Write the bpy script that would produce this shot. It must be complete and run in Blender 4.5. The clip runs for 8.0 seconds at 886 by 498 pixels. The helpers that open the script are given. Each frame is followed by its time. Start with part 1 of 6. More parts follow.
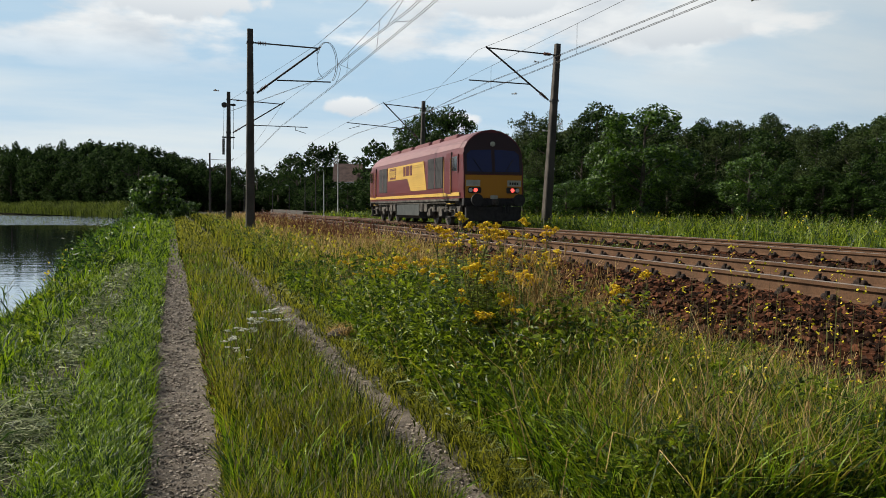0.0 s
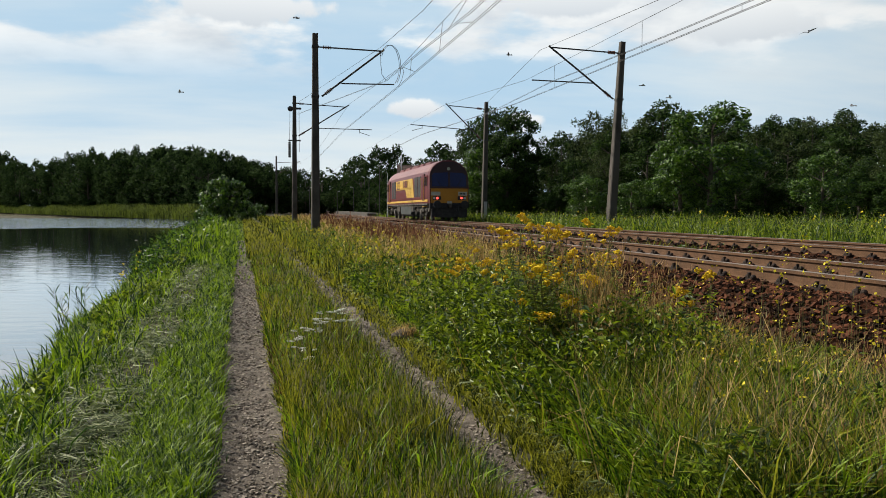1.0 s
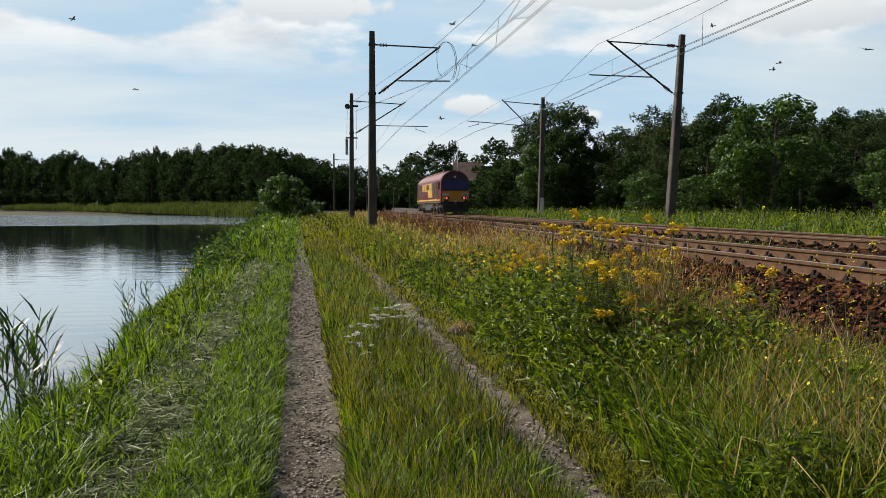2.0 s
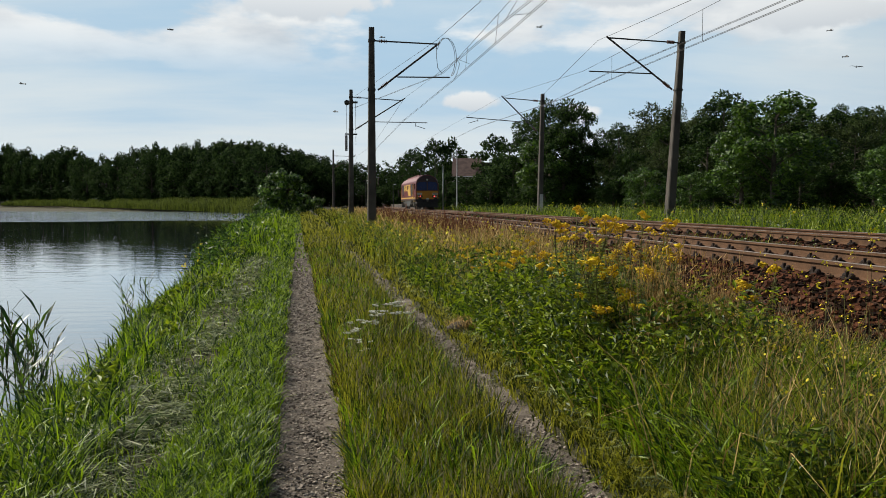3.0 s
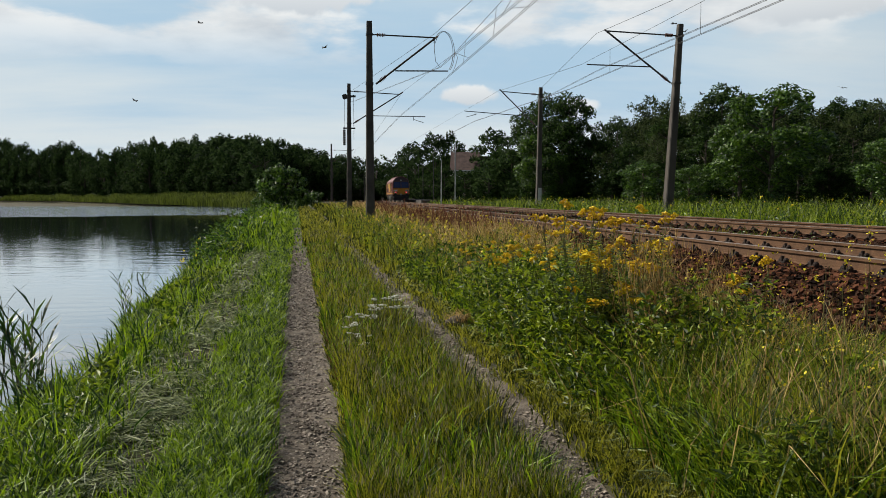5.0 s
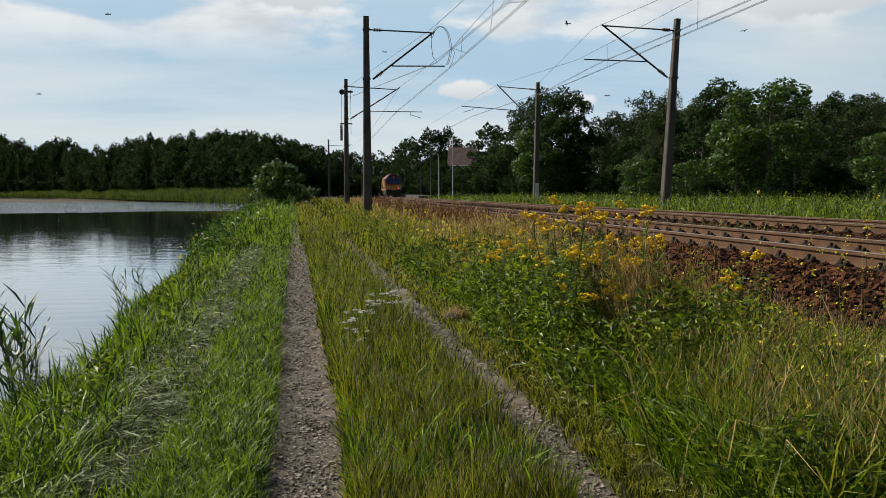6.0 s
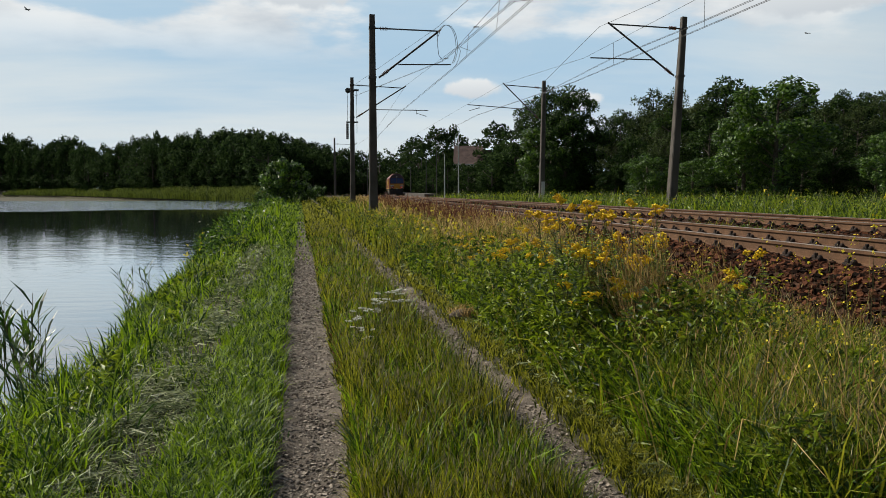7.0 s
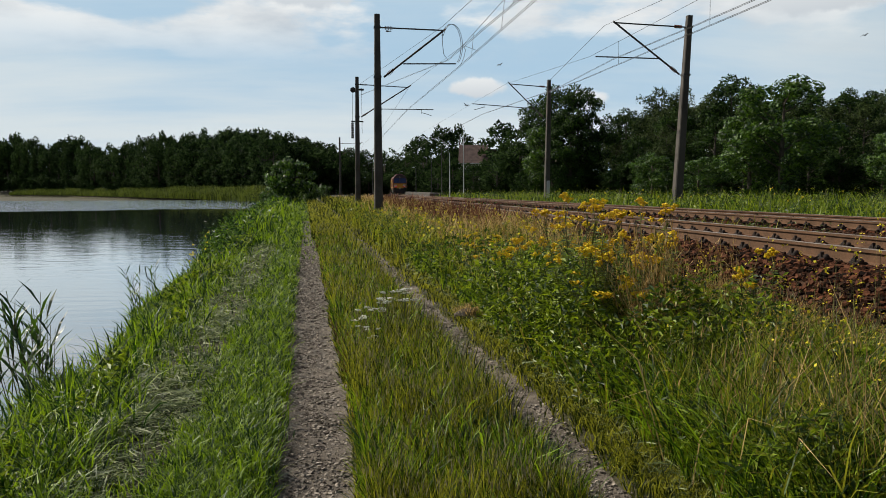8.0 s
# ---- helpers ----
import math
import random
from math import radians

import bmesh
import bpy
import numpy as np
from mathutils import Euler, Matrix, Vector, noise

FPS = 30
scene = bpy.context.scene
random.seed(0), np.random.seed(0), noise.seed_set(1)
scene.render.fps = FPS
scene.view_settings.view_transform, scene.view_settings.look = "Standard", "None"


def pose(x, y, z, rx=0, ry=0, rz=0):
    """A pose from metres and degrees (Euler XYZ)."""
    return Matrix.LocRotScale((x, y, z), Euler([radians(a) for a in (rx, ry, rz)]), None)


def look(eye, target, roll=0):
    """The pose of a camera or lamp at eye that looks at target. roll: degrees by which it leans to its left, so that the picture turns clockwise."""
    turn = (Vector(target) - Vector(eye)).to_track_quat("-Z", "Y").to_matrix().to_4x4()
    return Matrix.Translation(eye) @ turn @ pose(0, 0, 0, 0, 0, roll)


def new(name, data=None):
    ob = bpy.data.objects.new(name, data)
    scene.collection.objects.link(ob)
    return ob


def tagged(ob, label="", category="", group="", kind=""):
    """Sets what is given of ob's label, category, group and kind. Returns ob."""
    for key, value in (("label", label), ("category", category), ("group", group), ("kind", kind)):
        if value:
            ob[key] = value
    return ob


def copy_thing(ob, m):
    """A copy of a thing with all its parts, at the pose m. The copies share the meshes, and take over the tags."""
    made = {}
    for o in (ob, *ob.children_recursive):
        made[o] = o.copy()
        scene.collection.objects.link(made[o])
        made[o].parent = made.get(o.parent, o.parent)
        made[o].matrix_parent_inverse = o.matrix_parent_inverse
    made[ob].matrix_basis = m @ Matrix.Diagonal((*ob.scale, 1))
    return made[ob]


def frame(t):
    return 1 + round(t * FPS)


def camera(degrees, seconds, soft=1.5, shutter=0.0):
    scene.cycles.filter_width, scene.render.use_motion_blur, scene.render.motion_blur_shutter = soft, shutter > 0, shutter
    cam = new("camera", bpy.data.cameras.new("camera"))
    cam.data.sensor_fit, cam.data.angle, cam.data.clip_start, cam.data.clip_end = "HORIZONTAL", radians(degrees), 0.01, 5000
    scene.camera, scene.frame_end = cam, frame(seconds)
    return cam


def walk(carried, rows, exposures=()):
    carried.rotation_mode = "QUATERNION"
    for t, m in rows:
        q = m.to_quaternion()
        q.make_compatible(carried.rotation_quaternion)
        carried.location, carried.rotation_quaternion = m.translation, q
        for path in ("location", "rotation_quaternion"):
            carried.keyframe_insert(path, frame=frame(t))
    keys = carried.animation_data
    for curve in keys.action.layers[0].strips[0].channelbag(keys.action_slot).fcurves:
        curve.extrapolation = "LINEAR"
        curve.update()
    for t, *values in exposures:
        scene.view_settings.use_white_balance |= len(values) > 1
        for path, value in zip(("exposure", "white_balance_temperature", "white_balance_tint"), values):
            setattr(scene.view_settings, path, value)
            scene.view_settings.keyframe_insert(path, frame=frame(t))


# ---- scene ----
# World: x across the railway, y along it, z up; z = 0 on the cart track, the eye 1.53 m above it.
EYE = (0.0, 0.0, 1.53)
cam = camera(55.8, 8.0, 0.6)
CAMERA_ROWS = [
    # seconds, yaw, pitch, roll
    (0.0, -16.10, -2.93, -0.40), (0.5, -13.57, -2.72, -0.15), (1.0, -11.79, -2.88, -0.06),
    (1.5, -9.57, -2.94, 0.20), (2.0, -7.96, -3.12, 0.11), (3.5, -8.03, -3.48, 0.01),
    (4.0, -8.10, -3.62, 0.03), (4.5, -8.03, -3.68, 0.14), (6.0, -8.29, -4.10, 0.33),
    (6.5, -8.32, -4.20, 0.25), (7.0, -7.89, -4.20, 0.31), (7.5, -7.53, -4.22, 0.37),
    (8.0, -7.54, -4.25, 0.39)]
walk(cam, [(t, pose(*EYE, 90 + pitch, roll, yaw)) for t, yaw, pitch, roll in CAMERA_ROWS],
     [(0.0, 0.28), (1.5, 0.34), (2.2, 0.29), (3.5, 0.19), (8.0, 0.17)])

# ---- daylight: sun from the left and a little ahead, clouded summer sky
SUN_AZIMUTH, SUN_HEIGHT = 52.0, 38.0   # degrees left of straight ahead, degrees up


def build_world():
    world = bpy.data.worlds.new("sky")
    scene.world = world
    world.use_nodes = True
    nt = world.node_tree
    nt.nodes.clear()
    N, link = nt.nodes.new, nt.links.new
    out, bg = N("ShaderNodeOutputWorld"), N("ShaderNodeBackground")
    sky = N("ShaderNodeTexSky")
    sky.sky_type, sky.sun_disc = "NISHITA", False
    sky.sun_elevation, sky.sun_rotation = radians(SUN_HEIGHT), radians(-SUN_AZIMUTH)
    sky.air_density, sky.dust_density = 1.0, 1.6
    co = N("ShaderNodeTexCoord")
    sep = N("ShaderNodeSeparateXYZ")
    link(co.outputs["Generated"], sep.inputs[0])

    def math_node(op, a, b=None, clamp=False):
        n = N("ShaderNodeMath")
        n.operation, n.use_clamp = op, clamp
        for i, v in enumerate((a, b)):
            if v is None:
                continue
            if isinstance(v, (int, float)):
                n.inputs[i].default_value = v
            else:
                link(v, n.inputs[i])
        return n.outputs[0]

    # cloud layer: directions flattened on to a high plane, so that clouds thin out into bands near the horizon
    up = math_node("ADD", math_node("MAXIMUM", sep.outputs[2], 0.0), 0.16)
    flat = N("ShaderNodeCombineXYZ")
    link(math_node("DIVIDE", sep.outputs[0], up), flat.inputs[0])
    link(math_node("DIVIDE", sep.outputs[1], up), flat.inputs[1])

    def cloud(scale, shift, lo, hi, detail, sx=1.0):
        mp = N("ShaderNodeMapping")
        mp.inputs["Location"].default_value = shift
        mp.inputs["Scale"].default_value = (sx, 1.0, 1.0)
        link(flat.outputs[0], mp.inputs[0])
        nz = N("ShaderNodeTexNoise")
        nz.inputs["Scale"].default_value, nz.inputs["Detail"].default_value = scale, detail
        nz.inputs["Roughness"].default_value = 0.55
        link(mp.outputs[0], nz.inputs["Vector"])
        mr = N("ShaderNodeMapRange")
        mr.interpolation_type = "SMOOTHSTEP"
        mr.inputs[1].default_value, mr.inputs[2].default_value = lo, hi
        link(nz.outputs[0], mr.inputs[0])
        return mr.outputs[0]

    veil = cloud(0.75, (3.1, 1.7, 0), 0.30, 0.60, 7, 0.40)
    heaps = cloud(1.15, (0.4, 5.2, 0), 0.475, 0.575, 10)
    heap_shade = cloud(1.6, (0.4, 5.1, 0), 0.40, 0.75, 6)

    def mix(fac, a, b):
        m = N("ShaderNodeMix")
        m.data_type = "RGBA"
        for sock, v in ((m.inputs[0], fac), (m.inputs[6], a), (m.inputs[7], b)):
            if isinstance(v, (tuple, float)):
                sock.default_value = v
            else:
                link(v, sock)
        return m.outputs[2]

    # haze and high cloud thin out overhead, and are brighter towards the sun
    thin = N("ShaderNodeMapRange")
    thin.interpolation_type = "SMOOTHSTEP"
    for k, v in ((1, 0.25), (2, 0.50), (3, 1.0), (4, 0.0)):
        thin.inputs[k].default_value = v
    link(sep.outputs[2], thin.inputs[0])
    dot = N("ShaderNodeVectorMath")
    dot.operation = "DOT_PRODUCT"
    link(co.outputs["Generated"], dot.inputs[0])
    dot.inputs[1].default_value = (-math.sin(radians(SUN_AZIMUTH)), math.cos(radians(SUN_AZIMUTH)), 0.0)
    toward = N("ShaderNodeMapRange")
    toward.interpolation_type = "SMOOTHSTEP"
    for k, v in ((1, -1.0), (2, 0.30), (3, 0.25), (4, 1.0)):
        toward.inputs[k].default_value = v
    link(dot.outputs["Value"], toward.inputs[0])
    base = mix(thin.outputs[0], sky.outputs[0], mix(veil, HAZE_BLUE, CLOUD_VEIL))
    lit = mix(heap_shade, CLOUD_LIT, CLOUD_GREY)
    high = N("ShaderNodeMapRange")
    high.inputs[1].default_value, high.inputs[2].default_value = 0.135, 0.19
    link(sep.outputs[2], high.inputs[0])
    col = mix(math_node("MULTIPLY", math_node("MULTIPLY", heaps, high.outputs[0]), thin.outputs[0]), base, lit)
    # small heaped clouds low over the line
    edge = N("ShaderNodeTexNoise")
    edge.inputs["Scale"].default_value, edge.inputs["Detail"].default_value = 38.0, 5
    link(co.outputs["Generated"], edge.inputs["Vector"])
    for (cx, cz), (wx, wz) in LOW_CLOUDS:
        dx = math_node("DIVIDE", math_node("SUBTRACT", math_node("DIVIDE", sep.outputs[0], math_node("MAXIMUM", sep.outputs[1], 0.2)), cx), wx)
        dz = math_node("DIVIDE", math_node("SUBTRACT", sep.outputs[2], cz), wz)
        far = math_node("SQRT", math_node("ADD", math_node("MULTIPLY", dx, dx), math_node("MULTIPLY", dz, dz)))
        near_edge = math_node("ADD", math_node("SUBTRACT", 0.45, far), math_node("MULTIPLY", edge.outputs[0], 1.2))
        puff = N("ShaderNodeMapRange")
        puff.interpolation_type = "SMOOTHSTEP"
        puff.inputs[1].default_value, puff.inputs[2].default_value = 0.0, 0.35
        link(near_edge, puff.inputs[0])
        col = mix(math_node("MULTIPLY", puff.outputs[0], math_node("GREATER_THAN", sep.outputs[1], 0.2)), col, mix(math_node("ADD", math_node("MULTIPLY", dz, -0.35), 0.4, True), CLOUD_LIT, CLOUD_GREY))
    shade = N("ShaderNodeVectorMath")
    shade.operation = "SCALE"
    link(col, shade.inputs[0])
    link(toward.outputs[0], shade.inputs["Scale"])
    link(shade.outputs[0], bg.inputs[0])
    bg.inputs[1].default_value = 0.092
    link(bg.outputs[0], out.inputs[0])


# tangent of bearing to the right, sine of height; half widths
LOW_CLOUDS = (((0.174, 0.116), (0.034, 0.013)), ((0.31, 0.099), (0.028, 0.012)), ((-0.03, 0.225), (0.10, 0.022)), ((0.62, 0.20), (0.12, 0.022)), ((0.36, 0.235), (0.10, 0.02)))
HAZE_BLUE = (4.0, 5.7, 7.2, 1.0)
CLOUD_VEIL = (6.5, 7.2, 7.5, 1.0)
CLOUD_LIT = (8.2, 8.4, 8.4, 1.0)
CLOUD_GREY = (4.9, 5.5, 6.1, 1.0)
build_world()
sun = new("sun", bpy.data.lights.new("sun", "SUN"))
sun.data.energy, sun.data.angle, sun.data.color = 5.0, radians(0.6), (1.0, 0.93, 0.80)
sun_way = Vector((-math.sin(radians(SUN_AZIMUTH)) * math.cos(radians(SUN_HEIGHT)),
                  math.cos(radians(SUN_AZIMUTH)) * math.cos(radians(SUN_HEIGHT)), math.sin(radians(SUN_HEIGHT))))
sun.matrix_world = look(sun_way * 100, (0, 0, 0))


# ---- materials
def material(name, low, high, rough=0.8, scale=8.0, fine=60.0, bump=0.2, metal=0.0, island=0.0, through_light=0.0,
             spec=0.3, stops=(0.35, 0.65), thing_random=0.0, depth=0.02, stain=None, stain_scale=0.6):
    """Two colours mixed by coarse and fine noise, with relief; island: change from piece to piece of one mesh."""
    m = bpy.data.materials.new(name)
    m.use_nodes = True
    nt = m.node_tree
    N, link = nt.nodes.new, nt.links.new
    b = nt.nodes["Principled BSDF"]
    b.inputs["Roughness"].default_value, b.inputs["Metallic"].default_value = rough, metal
    b.inputs["Specular IOR Level"].default_value = spec
    geo = N("ShaderNodeNewGeometry")
    coarse, grain = N("ShaderNodeTexNoise"), N("ShaderNodeTexNoise")
    for n, s, d in ((coarse, scale, 5), (grain, fine, 3)):
        link(geo.outputs["Position"], n.inputs["Vector"])
        n.inputs["Scale"].default_value, n.inputs["Detail"].default_value = s, d
    ad = N("ShaderNodeMath")
    ad.operation = "MULTIPLY_ADD"
    link(grain.outputs[0], ad.inputs[0])
    ad.inputs[1].default_value = 0.4
    half = N("ShaderNodeMath")
    half.operation = "MULTIPLY"
    half.inputs[1].default_value = 0.6
    link(coarse.outputs[0], half.inputs[0])
    link(half.outputs[0], ad.inputs[2])
    fac = ad.outputs[0]
    for amount, sock in ((island, geo.outputs["Random Per Island"]), (thing_random, None)):
        if amount:
            if sock is None:
                sock = N("ShaderNodeObjectInfo").outputs["Random"]
            mm = N("ShaderNodeMath")
            mm.operation = "MULTIPLY_ADD"
            link(sock, mm.inputs[0])
            mm.inputs[1].default_value = amount
            off = N("ShaderNodeMath")
            off.operation = "SUBTRACT"
            link(fac, off.inputs[0])
            off.inputs[1].default_value = amount / 2
            link(off.outputs[0], mm.inputs[2])
            fac = mm.outputs[0]
    ramp = N("ShaderNodeValToRGB")
    e = ramp.color_ramp.elements
    e[0].position, e[1].position = stops
    e[0].color, e[1].color = (*low, 1), (*high, 1)
    link(fac, ramp.inputs[0])
    colour = ramp.outputs[0]
    if stain:
        sn = N("ShaderNodeTexNoise")
        sn.inputs["Scale"].default_value, sn.inputs["Detail"].default_value = stain_scale, 6
        link(geo.outputs["Position"], sn.inputs["Vector"])
        sr = N("ShaderNodeMapRange")
        sr.inputs[1].default_value, sr.inputs[2].default_value = 0.5, 0.68
        link(sn.outputs[0], sr.inputs[0])
        mx = N("ShaderNodeMix")
        mx.data_type = "RGBA"
        link(sr.outputs[0], mx.inputs[0])
        link(colour, mx.inputs[6])
        mx.inputs[7].default_value = (*stain, 1)
        colour = mx.outputs[2]
    link(colour, b.inputs["Base Color"])
    if bump:
        bp = N("ShaderNodeBump")
        bp.inputs["Strength"].default_value, bp.inputs["Distance"].default_value = bump, depth
        link(grain.outputs[0], bp.inputs["Height"])
        link(bp.outputs[0], b.inputs["Normal"])
    if through_light:
        tr, ms = N("ShaderNodeBsdfTranslucent"), N("ShaderNodeMixShader")
        link(colour, tr.inputs[0])
        ms.inputs[0].default_value = through_light
        link(b.outputs[0], ms.inputs[1])
        link(tr.outputs[0], ms.inputs[2])
        link(ms.outputs[0], nt.nodes["Material Output"].inputs[0])
    return m


SOIL = material("soil", (0.018, 0.022, 0.007), (0.07, 0.06, 0.028), 0.95, 1.5, 30, 0.6, depth=0.03)
GRAVEL = material("gravel", (0.055, 0.045, 0.034), (0.19, 0.158, 0.124), 0.95, 6, 90, 0.9, stain=(0.07, 0.056, 0.04), stain_scale=1.4)
BALLAST = material("ballast", (0.016, 0.009, 0.006), (0.07, 0.04, 0.027), 1.0, spec=0.03, scale=5, fine=40, bump=0.8, depth=0.04)
STONE = material("stone", (0.010, 0.005, 0.003), (0.105, 0.042, 0.022), 1.0, 3, 60, 0.4, island=0.8, spec=0.08)
PEBBLE = material("pebble", (0.08, 0.064, 0.05), (0.31, 0.265, 0.215), 0.9, 3, 60, 0.3, island=0.8)
RAIL = material("rail_steel", (0.06, 0.030, 0.014), (0.13, 0.066, 0.032), 0.85, 4, 50, 0.3, 0.1)
RAIL_TOP = material("rail_head", (0.21, 0.165, 0.13), (0.34, 0.285, 0.235), 0.55, 6, 40, 0.05, 0.5)
CLIP = material("rust_clip", (0.012, 0.009, 0.008), (0.045, 0.028, 0.02), 0.8, 10, 80, 0.3, 0.3)
SLEEPER = material("sleeper", (0.02, 0.011, 0.007), (0.06, 0.036, 0.024), 1.0, 5, 70, 0.5, thing_random=0.5, spec=0.1)
CONCRETE = material("mast_concrete", (0.040, 0.035, 0.030), (0.105, 0.094, 0.080), 0.9, 1.2, 45, 0.35, stain=(0.07, 0.06, 0.05))
STEEL = material("galvanised", (0.035, 0.033, 0.032), (0.09, 0.085, 0.08), 0.6, 5, 60, 0.1, 0.4)
PALE_STEEL = material("pale_steel", (0.35, 0.35, 0.35), (0.55, 0.55, 0.54), 0.5, 4, 60, 0.05, 0.2)
WIRE = material("wire", (0.06, 0.055, 0.05), (0.13, 0.12, 0.11), 0.5, 6, 60, 0.0, 0.5)
INSULATOR = material("insulator", (0.09, 0.035, 0.02), (0.16, 0.06, 0.03), 0.25, 4, 60, 0.0)
BARK = material("bark", (0.035, 0.028, 0.02), (0.12, 0.10, 0.08), 0.95, 4, 30, 0.7, depth=0.03)
LEAF = material("leaf", (0.007, 0.020, 0.004), (0.042, 0.084, 0.010), 0.6, 0.35, 9, 0.0, island=0.65, through_light=0.24, spec=0.14)
LEAF_FAR = material("leaf_far", (0.008, 0.020, 0.006), (0.050, 0.088, 0.022), 0.8, 0.2, 4, 0.0, island=0.4, through_light=0.22, spec=0.06)
LEAF_BRIGHT = material("leaf_bright", (0.012, 0.038, 0.003), (0.082, 0.158, 0.013), 0.42, 0.5, 9, 0.0, island=0.75, through_light=0.36, spec=0.45)
LEAF_BIRCH = material("leaf_birch", (0.013, 0.024, 0.007), (0.070, 0.100, 0.026), 0.6, 0.4, 9, 0.0, island=0.6, through_light=0.25, spec=0.12)
GRASS = material("grass", (0.014, 0.044, 0.002), (0.21, 0.32, 0.009), 0.50, 1.6, 8, 0.0, island=0.9, through_light=0.44, spec=0.35)
GRASS_OLIVE = material("grass_olive", (0.022, 0.034, 0.003), (0.30, 0.30, 0.022), 0.55, 1.6, 8, 0.0, island=0.95, through_light=0.48, spec=0.3)
HERB = material("herb", (0.028, 0.058, 0.003), (0.23, 0.30, 0.011), 0.5, 2.0, 8, 0.0, island=0.85, through_light=0.42, spec=0.5)
DRY = material("dry_grass", (0.24, 0.145, 0.045), (0.60, 0.43, 0.18), 0.8, 1.2, 8, 0.0, island=0.6, through_light=0.35)
HAY = material("mown_hay", (0.05, 0.075, 0.018), (0.25, 0.29, 0.11), 0.6, 1.2, 10, 0.0, island=0.7, through_light=0.2)
SORREL = material("sorrel", (0.075, 0.025, 0.014), (0.20, 0.08, 0.04), 0.8, 1.2, 8, 0.0, island=0.6, through_light=0.25)
SEED = material("seed_head", (0.14, 0.14, 0.06), (0.33, 0.29, 0.16), 0.8, 1.2, 8, 0.0, island=0.6, through_light=0.3)
YELLOW = material("yellow_flower", (0.58, 0.36, 0.008), (0.80, 0.60, 0.02), 0.7, 3, 40, 0.0, island=0.5, through_light=0.2)
LEMON = material("lemon_flower", (0.45, 0.36, 0.012), (0.68, 0.58, 0.03), 0.7, 3, 40, 0.0, island=0.5, through_light=0.25)
WHITE_FLOWER = material("white_flower", (0.5, 0.5, 0.42), (0.78, 0.78, 0.70), 0.8, 3, 40, 0.0, island=0.5, through_light=0.2)
REED = material("reed_bed", (0.03, 0.05, 0.006), (0.16, 0.20, 0.03), 0.6, 0.15, 3, 0.0, island=0.5, through_light=0.3)
STALK = material("stalk", (0.05, 0.035, 0.015), (0.13, 0.13, 0.035), 0.7, 5, 40, 0.0, island=0.5)


# ---- mesh helpers
def part(name, bm, mat, parent=None, label=""):
    me = bpy.data.meshes.new(name)
    bm.normal_update()
    bm.to_mesh(me)
    bm.free()
    me.materials.append(mat)
    ob = new(name, me)
    ob.parent = parent
    if label:
        ob["label"] = label
    return ob


def sheet(name, verts, faces, mat, parent=None, smooth=False):
    """A mesh from arrays: verts (n, 3) and faces (m, 3 or 4)."""
    verts, faces = np.asarray(verts, np.float32), np.asarray(faces, np.int32)
    k = faces.shape[1]
    me = bpy.data.meshes.new(name)
    me.vertices.add(len(verts))
    me.vertices.foreach_set("co", verts.ravel())
    me.loops.add(faces.size)
    me.loops.foreach_set("vertex_index", faces.ravel())
    me.polygons.add(len(faces))
    me.polygons.foreach_set("loop_start", np.arange(0, faces.size, k, dtype=np.int32))
    me.polygons.foreach_set("use_smooth", np.full(len(faces), smooth))
    me.update(calc_edges=True)
    me.materials.append(mat)
    ob = new(name, me)
    ob.parent = parent
    return ob


def empty(name, m=None):
    ob = new(name)
    if m is not None:
        ob.matrix_basis = m
    return ob


def box(bm, x0, x1, y0, y1, z0, z1, bevel=0.0):
    r = bmesh.ops.create_cube(bm, size=1.0)
    vs = r["verts"]
    for v in vs:
        v.co = (x0 + (v.co.x + 0.5) * (x1 - x0), y0 + (v.co.y + 0.5) * (y1 - y0), z0 + (v.co.z + 0.5) * (z1 - z0))
    if bevel:
        es = list({e for v in vs for e in v.link_edges})
        bmesh.ops.bevel(bm, geom=es, offset=bevel, segments=2, affect="EDGES")
    return bm


def boxed(*args, bevel=0.0):
    return box(bmesh.new(), *args, bevel=bevel)


def rod(bm, a, b, r0, r1=None, n=8, caps=True):
    """A round bar from a to b."""
    a, b = Vector(a), Vector(b)
    d = b - a
    m = Matrix.Translation((a + b) / 2) @ d.to_track_quat("Z", "Y").to_matrix().to_4x4()
    bmesh.ops.create_cone(bm, cap_ends=caps, segments=n, radius1=r0, radius2=r0 if r1 is None else r1, depth=d.length, matrix=m)
    return bm


def rodded(*args, **kw):
    return rod(bmesh.new(), *args, **kw)


def extrude_profile(profile, y0, y1, cap=True):
    """A closed profile of (x, z) drawn along y."""
    bm = bmesh.new()
    rings = [[bm.verts.new((x, y, z)) for x, z in profile] for y in (y0, y1)]
    n = len(profile)
    for i in range(n):
        j = (i + 1) % n
        bm.faces.new((rings[0][i], rings[0][j], rings[1][j], rings[1][i]))
    if cap:
        bm.faces.new(rings[0][::-1])
        bm.faces.new(rings[1])
    bmesh.ops.recalc_face_normals(bm, faces=bm.faces)
    return bm


# ---- the lie of the land
NEAR_TRACK, FAR_TRACK, FALL = 6.47, 11.15, 0.0044


def curve_of_track(y):
    return 0.00035 * np.maximum(np.asarray(y, float) - 100.0, 0.0) ** 2


def rail_top(y):
    return 0.87 - FALL * np.minimum(np.asarray(y, float), 170.0)


def drift(y):
    """How far the cart track wanders off to the water as it goes."""
    return 0.031 * np.maximum(np.asarray(y, float) - 5.0, 0.0)


